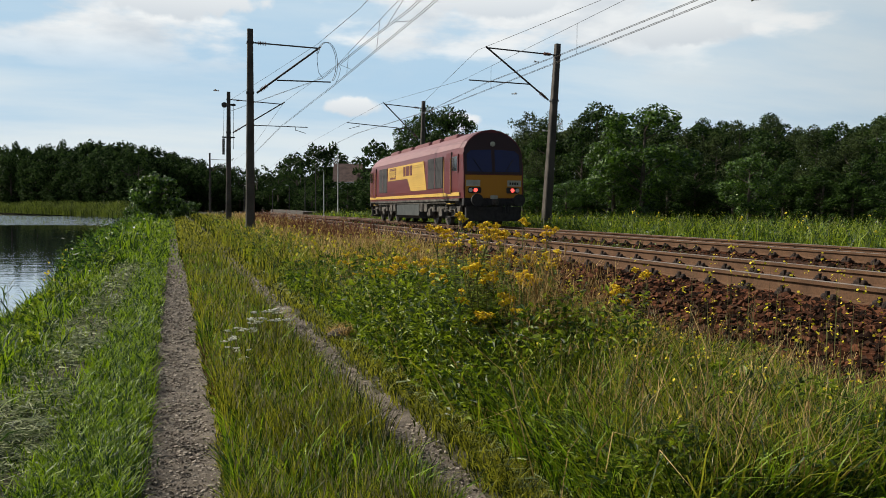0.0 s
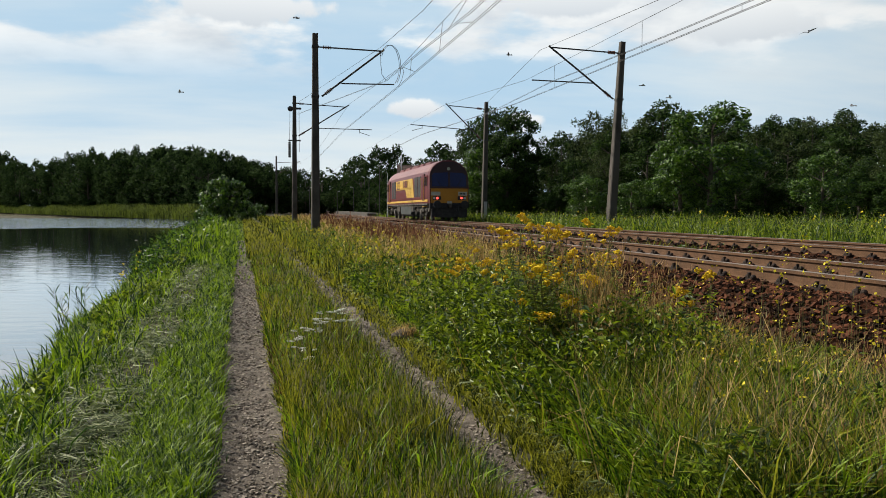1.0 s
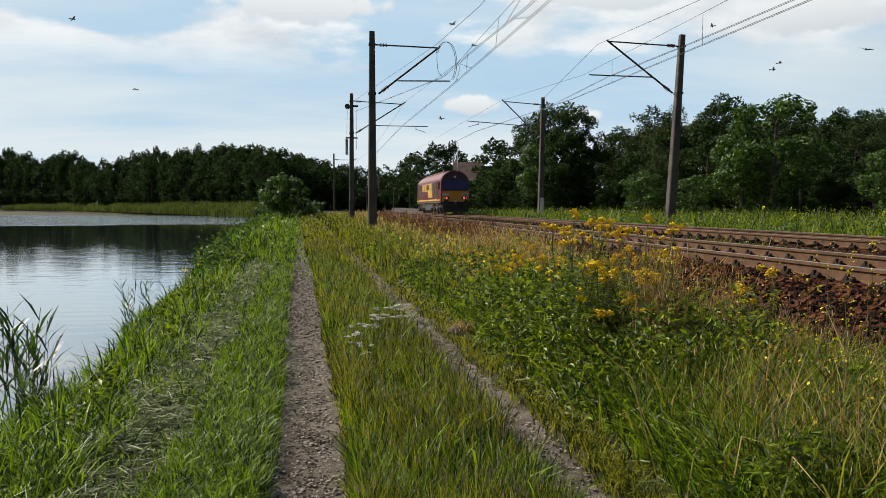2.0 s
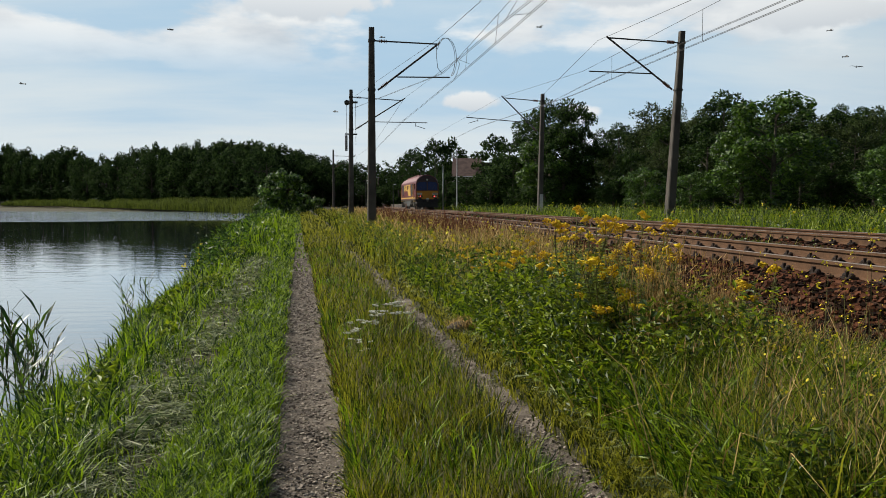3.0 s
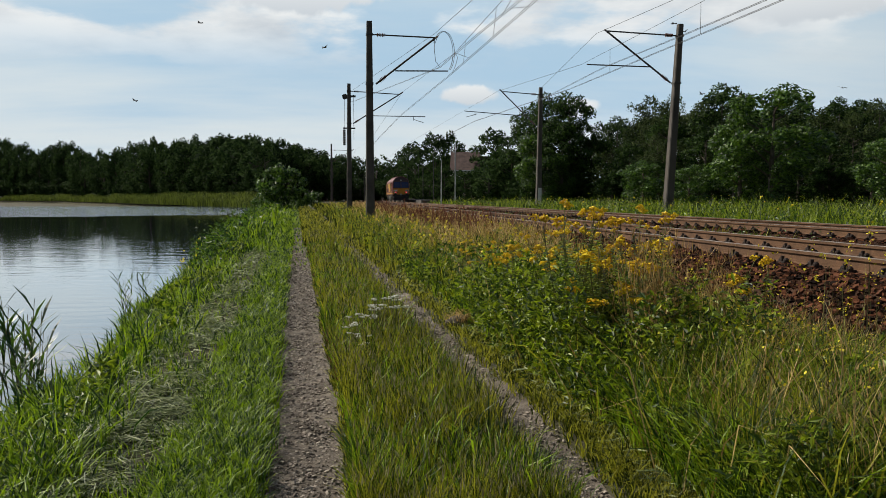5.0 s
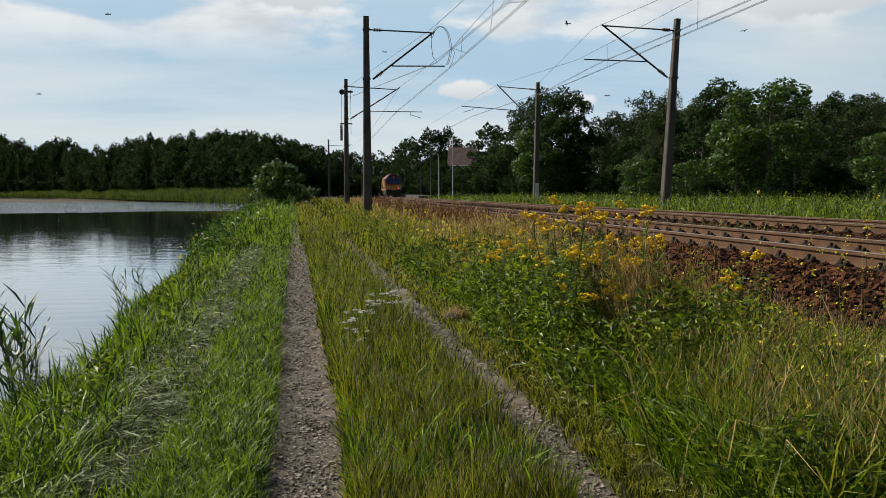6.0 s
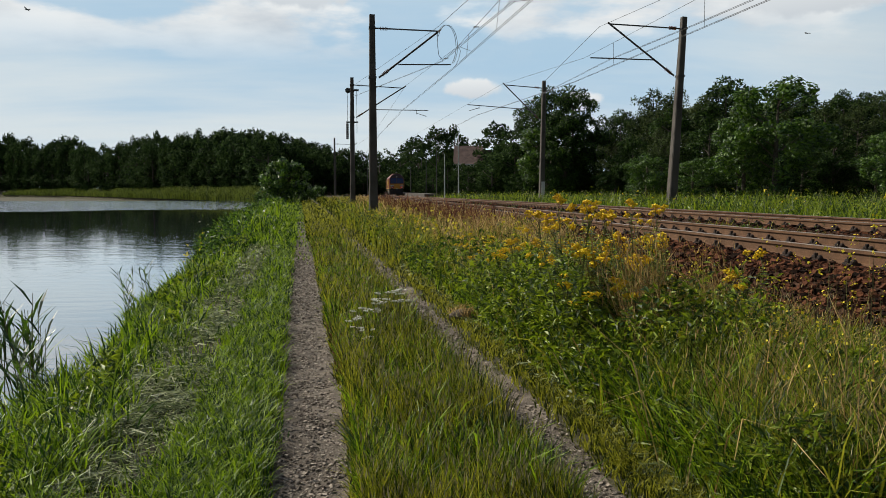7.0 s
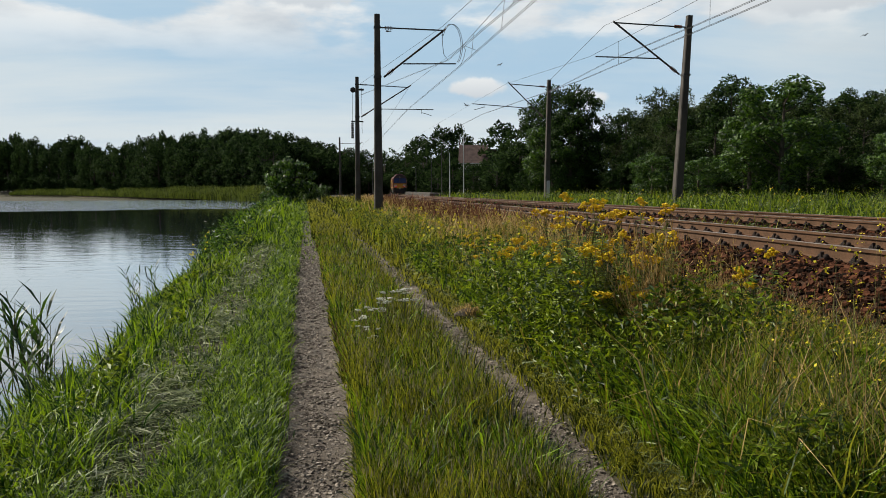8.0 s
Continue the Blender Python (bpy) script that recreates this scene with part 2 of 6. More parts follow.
def bank_edge(y):
    """Where the bank meets the water (x)."""
    y = np.asarray(y, float)
    return -2.75 - 0.052 * np.maximum(y - 7.0, 0) + 0.25 * np.sin(y * 0.7) * np.clip(y / 20, 0.3, 1)


WATER_Z = -0.75


def height(x, y):
    x, y = np.asarray(x, float), np.asarray(y, float)
    u = x + drift(y)
    e = bank_edge(y)
    top = np.minimum(e + 1.5 + 0.01 * y, -drift(y) - 0.5)
    k = np.clip((x - e) / np.maximum(top - e, 0.3), -3.0, 1.0)
    z = np.where(k < 0, WATER_Z - 0.05 + 0.35 * k, (WATER_Z - 0.05) * (1 - np.sin(np.clip(k, 0, 1) * np.pi / 2)))
    z = np.where(x > top, 0.0, z)
    for c, w in ((-0.1, 0.20), (1.3, 0.17)):
        z = z - 0.055 * np.exp(-((u - c) / w) ** 4)
    fall = -FALL * np.clip(y, -50, 170) * np.clip((x - 2.5) / 4.0, 0, 1)
    z = z + fall + 0.10 * np.clip((x - 2.0) / 3.0, 0, 1) + 0.18 * np.clip((x - 4.0) / 1.0, 0, 1)
    # far side of the embankment
    z = z - 0.1 * np.clip((x - 13.0) / 2.0, 0, 1)
    # opposite shore of the lake
    s = far_shore_side(x, y)
    z = np.where(s > 0, np.clip(WATER_Z - 0.1 + 0.45 * s, -3, 0.5), z)
    z = z + 0.02 * np.sin(3.1 * x + 1.3 * y) * np.sin(2.3 * y - x)
    return z


SHORE = ((-9.5, 138.0), (-13.4, 155.0), (-34.5, 206.0), (-68.0, 279.0), (-100.0, 345.0), (-147.0, 410.0), (-420.0, 600.0))


def far_shore_side(x, y):
    """Metres beyond the opposite shore (negative: on this side of it)."""
    xs = np.array([p[0] for p in SHORE][::-1])
    ys = np.array([p[1] for p in SHORE][::-1])
    return np.where(x < -9.5, (y - np.interp(x, xs, ys)) * 0.6, -5.0)


# ---- ground, water, cart track
def grid_mesh(name, xs, ys, zfun, mat):
    X, Y = np.meshgrid(xs, ys)
    Z = zfun(X, Y)
    n, m = len(xs), len(ys)
    i = np.arange(n - 1)[None, :] + n * np.arange(m - 1)[:, None]
    faces = np.stack([i, i + 1, i + n + 1, i + n], -1).reshape(-1, 4)
    return sheet(name, np.stack([X, Y, Z], -1).reshape(-1, 3), faces, mat, smooth=True)


def build_land():
    xs = np.concatenate([[-2500, -1200, -700], np.arange(-450, -170, 14.0), np.arange(-170, -60, 3.0), np.arange(-60, -8, 1.5), np.arange(-8, -4, 0.25),
                         np.arange(-4, 5, 0.10), np.arange(5, 16, 0.5), np.arange(16, 80, 4.0), [120, 250, 600, 1200, 2500]])
    ys = np.concatenate([[-600, -100, -30], np.arange(-10, 3, 1.0), np.arange(3, 22, 0.28), np.arange(22, 60, 0.5), np.arange(60, 430, 2.0),
                         np.arange(430, 640, 8.0), [600, 1000, 2500]])
    tagged(grid_mesh("ground", xs, ys, height, SOIL), "grassy earth bank between lake and railway", "ground", kind="structure")
    water = sheet("water", [(-2400, -300, WATER_Z), (0.4, -300, WATER_Z), (0.4, 160, WATER_Z), (-2400, 900, WATER_Z)], [(0, 1, 2, 3)], WATER)
    tagged(water, "calm grey-blue lake reflecting the far trees", "water", kind="structure")
    for name, c, half in (("wheel_rut_left", -0.1, 0.24), ("wheel_rut_right", 1.3, 0.20)):
        ys = np.concatenate([np.arange(1.0, 25, 0.12), np.arange(25, 95, 0.5)])
        us = np.linspace(-1, 1, 9)
        wob = np.array([0.05 * noise.noise((y * 1.3, c, 0)) for y in ys])
        wl = np.array([0.09 * noise.noise((y * 2.1, c + 5, 0)) + 0.07 * noise.noise((y * 5.7, c + 5, 3)) for y in ys])
        wr = np.array([0.09 * noise.noise((y * 2.1, c + 9, 0)) + 0.07 * noise.noise((y * 5.7, c + 9, 3)) for y in ys])
        slim = half * np.interp(ys, (4, 10, 40), (1.0, 0.9, 0.62))
        X = c + wob[:, None] - drift(ys)[:, None] + us[None, :] * slim[:, None] + np.where(us[None, :] < 0, -us * wl[:, None], us * wr[:, None])
        Y = np.repeat(ys[:, None], 9, 1)
        rough = np.array([[0.012 * noise.noise((a * 9, b * 9, 0)) for a, b in zip(r, q)] for r, q in zip(X, Y)])
        Z = height(X, Y) + 0.022 - 0.02 * np.abs(us[None, :]) ** 2 + rough
        n = 9
        i = np.arange(n - 1)[None, :] + n * np.arange(len(ys) - 1)[:, None]
        faces = np.stack([i, i + 1, i + n + 1, i + n], -1).reshape(-1, 4)
        ob = sheet(name, np.stack([X, Y, Z], -1).reshape(-1, 3), faces, GRAVEL, smooth=True)
        tagged(ob, "worn grey gravel wheel rut of a cart track", "rut", kind="structure")


def water_material():
    m = bpy.data.materials.new("lake_water")
    m.use_nodes = True
    nt = m.node_tree
    b = nt.nodes["Principled BSDF"]
    b.inputs["Base Color"].default_value = (0.05, 0.062, 0.066, 1)
    b.inputs["Roughness"].default_value, b.inputs["IOR"].default_value = 0.04, 1.333
    b.inputs["Specular IOR Level"].default_value = 0.5
    geo, mp = nt.nodes.new("ShaderNodeNewGeometry"), nt.nodes.new("ShaderNodeMapping")
    mp.inputs["Scale"].default_value = (0.5, 2.2, 1)
    mp.inputs["Rotation"].default_value = (0, 0, radians(10))
    nz, bp = nt.nodes.new("ShaderNodeTexNoise"), nt.nodes.new("ShaderNodeBump")
    nz.inputs["Scale"].default_value, nz.inputs["Detail"].default_value = 1.1, 4
    big, mul = nt.nodes.new("ShaderNodeTexNoise"), nt.nodes.new("ShaderNodeMath")
    big.inputs["Scale"].default_value = 0.05
    nt.links.new(geo.outputs["Position"], mp.inputs[0])
    nt.links.new(mp.outputs[0], nz.inputs["Vector"])
    nt.links.new(mp.outputs[0], big.inputs["Vector"])
    # wind-ruffled water near by and beyond about 95 m, a calm belt between
    sep, wob = nt.nodes.new("ShaderNodeSeparateXYZ"), nt.nodes.new("ShaderNodeMath")
    nt.links.new(geo.outputs["Position"], sep.inputs[0])
    wob.operation, wob.inputs[1].default_value = "MULTIPLY_ADD", 30.0
    nt.links.new(big.outputs[0], wob.inputs[0])
    nt.links.new(sep.outputs[1], wob.inputs[2])
    belt = nt.nodes.new("ShaderNodeValToRGB")
    stops = belt.color_ramp.elements
    stops[0].position, stops[0].color = 0.0, (0.02, 0.02, 0.02, 1)
    stops[1].position, stops[1].color = 0.125, (0.043, 0.043, 0.043, 1)
    for pos, v in ((0.19, 0.02), (0.270, 0.02), (0.285, 0.9), (1.0, 0.9)):
        stops.new(pos).color = (v, v, v, 1)
    div = nt.nodes.new("ShaderNodeMath")
    div.operation, div.inputs[1].default_value = "DIVIDE", 400.0
    nt.links.new(wob.outputs[0], div.inputs[0])
    nt.links.new(div.outputs[0], belt.inputs[0])
    mul.operation = "MULTIPLY"
    nt.links.new(nz.outputs[0], mul.inputs[0])
    nt.links.new(belt.outputs[0], mul.inputs[1])
    bp.inputs["Strength"].default_value, bp.inputs["Distance"].default_value = 1.0, 0.18
    nt.links.new(mul.outputs[0], bp.inputs["Height"])
    nt.links.new(bp.outputs[0], b.inputs["Normal"])
    nt.links.new(bp.outputs[0], b.inputs["Coat Normal"])
    b.inputs["Coat Weight"].default_value, b.inputs["Coat Roughness"].default_value, b.inputs["Coat IOR"].default_value = 1.0, 0.03, 1.4
    return m


WATER = water_material()
build_land()


# ---- the railway: ballast bed, rails, sleepers
def along(profile, ys, name, mat, parent=None, closed=True, smooth=False):
    """A profile of (x, z above rail top) carried along the track's line."""
    ys = np.asarray(ys, float)
    p = np.array(profile)
    n = len(p)
    cx, cz = curve_of_track(ys), rail_top(ys)
    V = np.stack([p[None, :, 0] + cx[:, None], np.repeat(ys[:, None], n, 1), p[None, :, 1] + cz[:, None]], -1)
    cols = n if closed else n - 1
    j = np.arange(cols)
    i = j[None, :] + n * np.arange(len(ys) - 1)[:, None]
    k = ((j + 1) % n)[None, :] + n * np.arange(len(ys) - 1)[:, None]
    faces = np.stack([i, k, k + n, i + n], -1).reshape(-1, 4)
    return sheet(name, V.reshape(-1, 3), faces, mat, parent, smooth)


def build_railway():
    ys = np.concatenate([np.arange(-40, 100, 10.0), np.arange(100, 330, 6.0)])
    bed = along([(4.05, -0.80), (4.45, -0.62), (4.95, -0.25), (5.12, -0.19), (7.9, -0.19), (8.6, -0.30), (9.4, -0.30), (9.8, -0.19),
                 (12.5, -0.19), (12.8, -0.26), (13.8, -0.85)], ys, "ballast_bed", BALLAST, closed=False)
    tagged(bed, "rust-brown crushed stone ballast bed", "ballast", kind="structure")
    web = [(-0.075, -0.172), (0.075, -0.172), (0.075, -0.160), (0.012, -0.140), (0.010, -0.050), (0.036, -0.040), (0.036, -0.006),
           (-0.036, -0.006), (-0.036, -0.040), (-0.010, -0.050), (-0.012, -0.140), (-0.075, -0.160)]
    head = [(-0.034, -0.006), (-0.036, -0.002), (-0.028, 0.0), (0.028, 0.0), (0.036, -0.002), (0.034, -0.006)]
    for c, word in ((NEAR_TRACK, "near the cart track"), (FAR_TRACK, "beside the wood")):
        track = tagged(empty("railway_track"), "rusty-sided railway track on concrete sleepers " + word, "track", "railway tracks", "structure")
        for s in (-0.7535, 0.7535):
            rail = along([(c + s + x, z) for x, z in web], ys, "rail", RAIL, track)
            along([(c + s + x, z) for x, z in head], ys, "running_surface", RAIL_TOP, rail)
        build_sleepers(track, c)


def build_sleepers(track, c):
    bm = boxed(-1.28, 1.28, -0.13, 0.13, -0.16, 0.0, bevel=0.018)
    first = part("sleeper", bm, SLEEPER, track)
    cl = bmesh.new()
    for s in (-1, 1):
        for side in (-1, 1):
            x = s * 0.7535 + side * 0.115
            box(cl, x - 0.06, x + 0.06, -0.09, 0.09, 0.0, 0.045, bevel=0.008)
            for dy in (-0.055, 0.055):
                bmesh.ops.create_uvsphere(cl, u_segments=8, v_segments=5, radius=0.038, matrix=Matrix.Translation((x + side * 0.01, dy, 0.05)))
            rod(cl, (x + side * 0.03, 0, 0.0), (x + side * 0.03, 0, 0.11), 0.024, n=7)
    clips = part("rail_fastening", cl, CLIP, first)
    for k in range(-6, 300):
        y = 10.81 - 13 * 0.625 + 0.625 * k
        if k == -6:
            s, f = first, clips
        else:
            s = new("sleeper", first.data)
            s.parent = track
            if y < 60:
                f = new("rail_fastening", clips.data)
                f.parent = s
        s.location = (c + float(curve_of_track(y)), y, float(rail_top(y)) - 0.182)
        if y > 95:
            break


CUBE = np.array([(-1, -1, -1), (1, -1, -1), (1, 1, -1), (-1, 1, -1), (-1, -1, 1), (1, -1, 1), (1, 1, 1), (-1, 1, 1)], float)
CUBE_FACES = np.array([(0, 3, 2, 1), (4, 5, 6, 7), (0, 1, 5, 4), (1, 2, 6, 5), (2, 3, 7, 6), (3, 0, 4, 7)])


def stones(name, label, mat, seed, x, y, z, size, flat=0.7):
    """Broken stones: cubes with every corner pulled about, turned at random."""
    rng = np.random.default_rng(seed)
    n = len(x)
    s = size * (0.5 + 1.0 * rng.random(n) ** 2)
    q = rng.normal(size=(n, 4))
    q /= np.linalg.norm(q, axis=1)[:, None]
    a, b, c, d = q.T
    R = np.stack([1 - 2 * (c * c + d * d), 2 * (b * c - a * d), 2 * (b * d + a * c), 2 * (b * c + a * d), 1 - 2 * (b * b + d * d), 2 * (c * d - a * b),
                  2 * (b * d - a * c), 2 * (c * d + a * b), 1 - 2 * (b * b + c * c)], 1).reshape(n, 3, 3)
    V = CUBE[None] * (0.62 + 0.55 * rng.random((n, 8, 1))) * (0.6 + 0.6 * rng.random((n, 1, 3))) * 0.5
    V = np.einsum("nij,nkj->nki", R, V) * s[:, None, None] * np.array([1, 1, flat])
    V += np.stack([x, y, z], 1)[:, None, :]
    F = (8 * np.arange(n)[:, None, None] + CUBE_FACES[None]).reshape(-1, 4)
    return tagged(sheet(name, V.reshape(-1, 3), F, mat), label, "stones", kind="stuff")


def bed_height(x):
    return np.interp(x, (4.05, 4.45, 4.95, 5.12, 7.9, 8.6, 9.4, 9.8, 12.5, 12.8, 13.8), (-0.80, -0.62, -0.25, -0.19, -0.19, -0.30, -0.30, -0.19, -0.19, -0.26, -0.85))


def build_stones():
    rng = np.random.default_rng(60)
    y = 4.0 * (40.0 / 4.0) ** rng.random(17000)
    x = 4.1 + 1.7 * rng.random(len(y))
    stones("ballast_stones", "rust-brown crushed stones on the ballast slope", STONE, 61, x, y, rail_top(y) + bed_height(x) + 0.01, 0.052 + 0.0008 * y)
    y = 5.0 * (70.0 / 5.0) ** rng.random(11000)
    x = 5.3 + 7.4 * rng.random(len(y))
    c = np.abs(np.abs(np.where(x < 8.8, x - NEAR_TRACK, x - FAR_TRACK)) - 0.7535) > 0.13
    x, y = x[c], y[c]
    stones("ballast_stones", "rust-brown crushed stones between the rails", STONE, 62, x, y, rail_top(y) + bed_height(x) + 0.012, 0.058 + 0.0010 * y)
    for k, (c, half, n) in enumerate(((-0.1, 0.23, 7000), (1.3, 0.19, 5000))):
        y = 3.0 * (22.0 / 3.0) ** rng.random(n)
        x = c - drift(y) + half * rng.normal(size=n) * 0.6
        stones("path_gravel", "small grey pebbles lying in the wheel rut", PEBBLE, 63 + k, x, y, height(x, y) + 0.024 - 0.02 * np.minimum(((x - c + drift(y)) / half) ** 2, 2), 0.012 + 0.0009 * y, 0.6)


build_railway()
build_stones()


# ---- overhead line: concrete masts with brackets, and the wires
def span(bm, pts, r=0.012, n=10, sag=0.0):
    """A wire through the points, each stretch sagging a little."""
    line = []
    for a, b in zip(pts, pts[1:]):
        a, b = Vector(a), Vector(b)
        line += [a.lerp(b, i / n) - Vector((0, 0, 4 * sag * (i / n) * (1 - i / n))) for i in range(n)]
    line.append(Vector(pts[-1]))
    rings = []
    for i, p in enumerate(line):
        d = (line[min(i + 1, len(line) - 1)] - line[max(i - 1, 0)]).normalized()
        s = d.cross(Vector((0.3, 0.1, 1.0)) if abs(d.z) < 0.8 else Vector((0, 1, 0))).normalized() * r
        u = d.cross(s)
        rings.append([bm.verts.new(p + v) for v in (s, u, -s, -u)])
    for a, b in zip(rings, rings[1:]):
        for k in range(4):
            bm.faces.new((a[k], a[(k + 1) % 4], b[(k + 1) % 4], b[k]))
    return bm


def build_mast(x, y, base, top, side, lean, label, stay, tube, arm, hook=True, weights=False, plate=False):
    """side: +1 the bracket reaches towards +x. stay, tube, arm: (x, z) ends, z down from the top."""
    mast = tagged(empty("catenary_mast", pose(x, y, base, 0, lean, 0)), label, "mast", "overhead line masts")
    h = top - base
    bm = bmesh.new()
    a, b = 0.21, 0.125
    prof = [(-1, -0.8), (-0.8, -1), (0.8, -1), (1, -0.8), (1, 0.8), (0.8, 1), (-0.8, 1), (-1, 0.8)]
    rings = [[bm.verts.new((px * w, py * w * 1.15, z)) for px, py in prof] for w, z in ((a, -0.6), (a, 0), (b, h))]
    for r, s in zip(rings, rings[1:]):
        for i in range(8):
            bm.faces.new((r[i], r[(i + 1) % 8], s[(i + 1) % 8], s[i]))
    bm.faces.new(rings[-1])
    part("post", bm, CONCRETE, mast, "weathered tapered concrete post")

    def at(p):
        return Vector((side * p[0], 0, h - p[1]))

    for z in (stay[0][1], tube[0][1]):
        w = b + (a - b) * z / h + 0.025
        part("clamp", boxed(-w, w, -w * 1.15, w * 1.15, h - z - 0.05, h - z + 0.05, bevel=0.01), STEEL, mast)
    for name, ends, r in (("stay_rod", stay, 0.034), ("inclined_tube", tube, 0.046)):
        p, q = at(ends[0]), at(ends[1])
        part(name, rodded(p, q, r), STEEL, mast)
        ins = bmesh.new()
        d = (q - p).normalized()
        for k in range(5):
            c = p + d * (0.22 + 0.075 * k)
            rod(ins, c, c + d * 0.03, 0.085, n=10)
        part("insulator", ins, INSULATOR, mast, "brown ribbed insulator")
    p, q = at(arm[0]), at(arm[1])
    part("steady_arm", rodded(p, q, 0.03), STEEL, mast)
    if hook:
        k = q - Vector((side * 0.9, 0, 0))
        bm = rodded(k, k - Vector((0, 0, 0.3)), 0.018)
        rod(bm, k - Vector((0, 0, 0.22)), k + Vector((side * 0.75, 0, -0.45)), 0.02)
        part("registration_arm", bm, STEEL, mast)
    if weights:
        bm = bmesh.new()
        for q in range(9):
            rod(bm, (-0.36, 0.1, 5.2 + 0.13 * q), (-0.36, 0.1, 5.31 + 0.13 * q), 0.10, n=12)
        rod(bm, (-0.36, 0.1, 6.3), (-0.32, 0.1, h - 1.0), 0.014, n=5)
        rod(bm, (0.36, 0.1, 5.6), (0.34, 0.1, h - 0.8), 0.014, n=5)
        part("tension_weight", bm, STEEL, mast)
        part("pulley", rodded((-0.3, 0.04, h - 0.95), (-0.3, 0.16, h - 0.95), 0.20, n=14), STEEL, mast)
        part("bracket", boxed(-0.5, 0.5, -0.05, 0.05, h - 1.0, h - 0.86), STEEL, mast)
        part("bracket", boxed(-0.45, 0.45, -0.05, 0.05, h - 3.35, h - 3.25), STEEL, mast)
        part("marker_plate", boxed(-0.14, 0.14, -0.28, -0.245, 1.1, 1.9), CONCRETE, mast, "faded white and red marker plate")
    if plate:
        part("marker_plate", boxed(-0.10, 0.16, -0.30, -0.25, 0.2, 1.75, bevel=0.01), PALE_STEEL, mast, "white marker plate at the foot")
    return mast


def build_line():
    build_mast(2.16, 39.4, 0.05, 9.50, 1, 0.2, "tall weathered concrete mast with bracket beside the path",
               ((0.15, 0.60), (3.08, 0.67)), ((0.30, 2.86), (3.20, 0.60)), ((1.2, 2.24), (3.68, 2.20)), hook=False)
    build_mast(16.55, 38.8, 0.3, 9.62, -1, 3.2, "leaning concrete mast with bracket beside the wood",
               ((0.15, 0.55), (3.65, 0.60)), ((0.30, 2.80), (3.75, 0.54)), ((1.35, 2.12), (4.5, 2.24)), hook=False)
    build_mast(1.93, 63.5, 0.0, 9.75, 1, 0.3, "concrete mast with tension weights beside the path",
               ((0.15, 0.55), (3.75, 0.72)), ((0.3, 2.95), (4.05, 0.55)), ((1.3, 2.35), (5.75, 2.36)), weights=True)
    build_mast(16.4, 63.0, 0.2, 9.62, -1, 1.0, "concrete mast with bracket and white base plate",
               ((0.15, 0.55), (2.95, 0.40)), ((0.3, 2.95), (3.2, 0.25)), ((1.2, 2.2), (5.9, 1.95)), plate=True)
    build_mast(1.4, 142.0, -0.4, 9.9, 1, 0.0, "distant concrete mast with bracket", ((0.15, 1.0), (3.6, 1.1)), ((0.3, 2.9), (3.8, 0.8)), ((1.2, 2.3), (4.6, 2.35)))
    build_mast(2.3, -12.0, 0.2, 9.5, 1, 0.0, "concrete mast with bracket beside the path", ((0.15, 0.59), (3.6, 0.80)), ((0.30, 2.92), (3.7, 0.72)), ((1.2, 2.34), (4.4, 2.42)))
    build_mast(16.8, -12.0, 0.3, 9.6, -1, 0.0, "concrete mast with bracket beside the wood", ((0.15, 0.55), (3.65, 0.5)), ((0.30, 2.80), (3.75, 0.4)), ((1.3, 2.05), (4.4, 2.02)))

    def strung(name, label, pts, r=0.011, sag=0.0):
        tagged(part(name, span(bmesh.new(), pts, r, sag=sag), WIRE), label, "wire", "overhead wires")

    # near track: the old contact pair and messenger run out to the tension mast, the new ones take over
    strung("messenger_wire", "messenger wire running out to the tension mast", [(5.3, -45, 7.9), (5.3, -12, 9.0), (5.3, 12, 7.8), (5.3, 28.8, 8.3), (5.24, 39.4, 9.0), (2.05, 63.4, 9.12)])
    strung("messenger_wire", "messenger wire over the near track", [(6.2, -45, 8.2), (6.18, -12, 8.9), (6.15, 12, 8.0), (6.12, 28, 8.1), (6.18, 39.4, 8.12), (6.0, 63.5, 9.2), (5.8, 102, 8.2), (5.4, 142, 8.9), (7.4, 260, 8.4)], 0.010)
    for dx in (-0.04, 0.04):
        strung("contact_wire", "contact wire running out to the tension mast", [(5.48 + dx, -45, 6.62), (5.48 + dx, 22.5, 6.86), (5.48 + dx, 29.3, 7.14), (5.48 + dx, 39.4, 7.45), (2.2 + dx, 63.4, 8.39)], 0.010)
        strung("contact_wire", "dark contact wire over the near track", [(6.04 + dx, -45, 6.85), (6.04 + dx, 23.3, 7.0), (6.04 + dx, 39.4, 7.17), (5.5 + dx, 60, 7.1), (5.55 + dx, 88, 7.1), (6.4 + dx, 142, 7.1), (11.0 + dx, 260, 6.6)], 0.010)
        strung("contact_wire", "dark contact wire over the far track", [(12.6 + dx, -45, 6.6), (12.6 + dx, 18.8, 6.82), (12.6 + dx, 41.9, 6.87), (11.4 + dx, 63, 7.0), (12.0 + dx, 142, 7.0), (15.5 + dx, 260, 6.6)], 0.010)
        strung("contact_wire", "contact wire of the far track running out to the mast", [(12.6 + dx, -45, 6.8), (12.6 + dx, 19.6, 7.01), (12.6 + dx, 28.1, 7.06), (12.6 + dx, 36.5, 7.19), (16.2 + dx, 62.8, 8.5)], 0.010)
    strung("messenger_wire", "messenger wire of the far track running out to the mast", [(12.6, -45, 7.8), (12.6, -12, 9.0), (12.6, 12, 7.7), (12.6, 25.2, 8.29), (12.85, 38.7, 9.05), (16.4, 62.8, 9.4)])
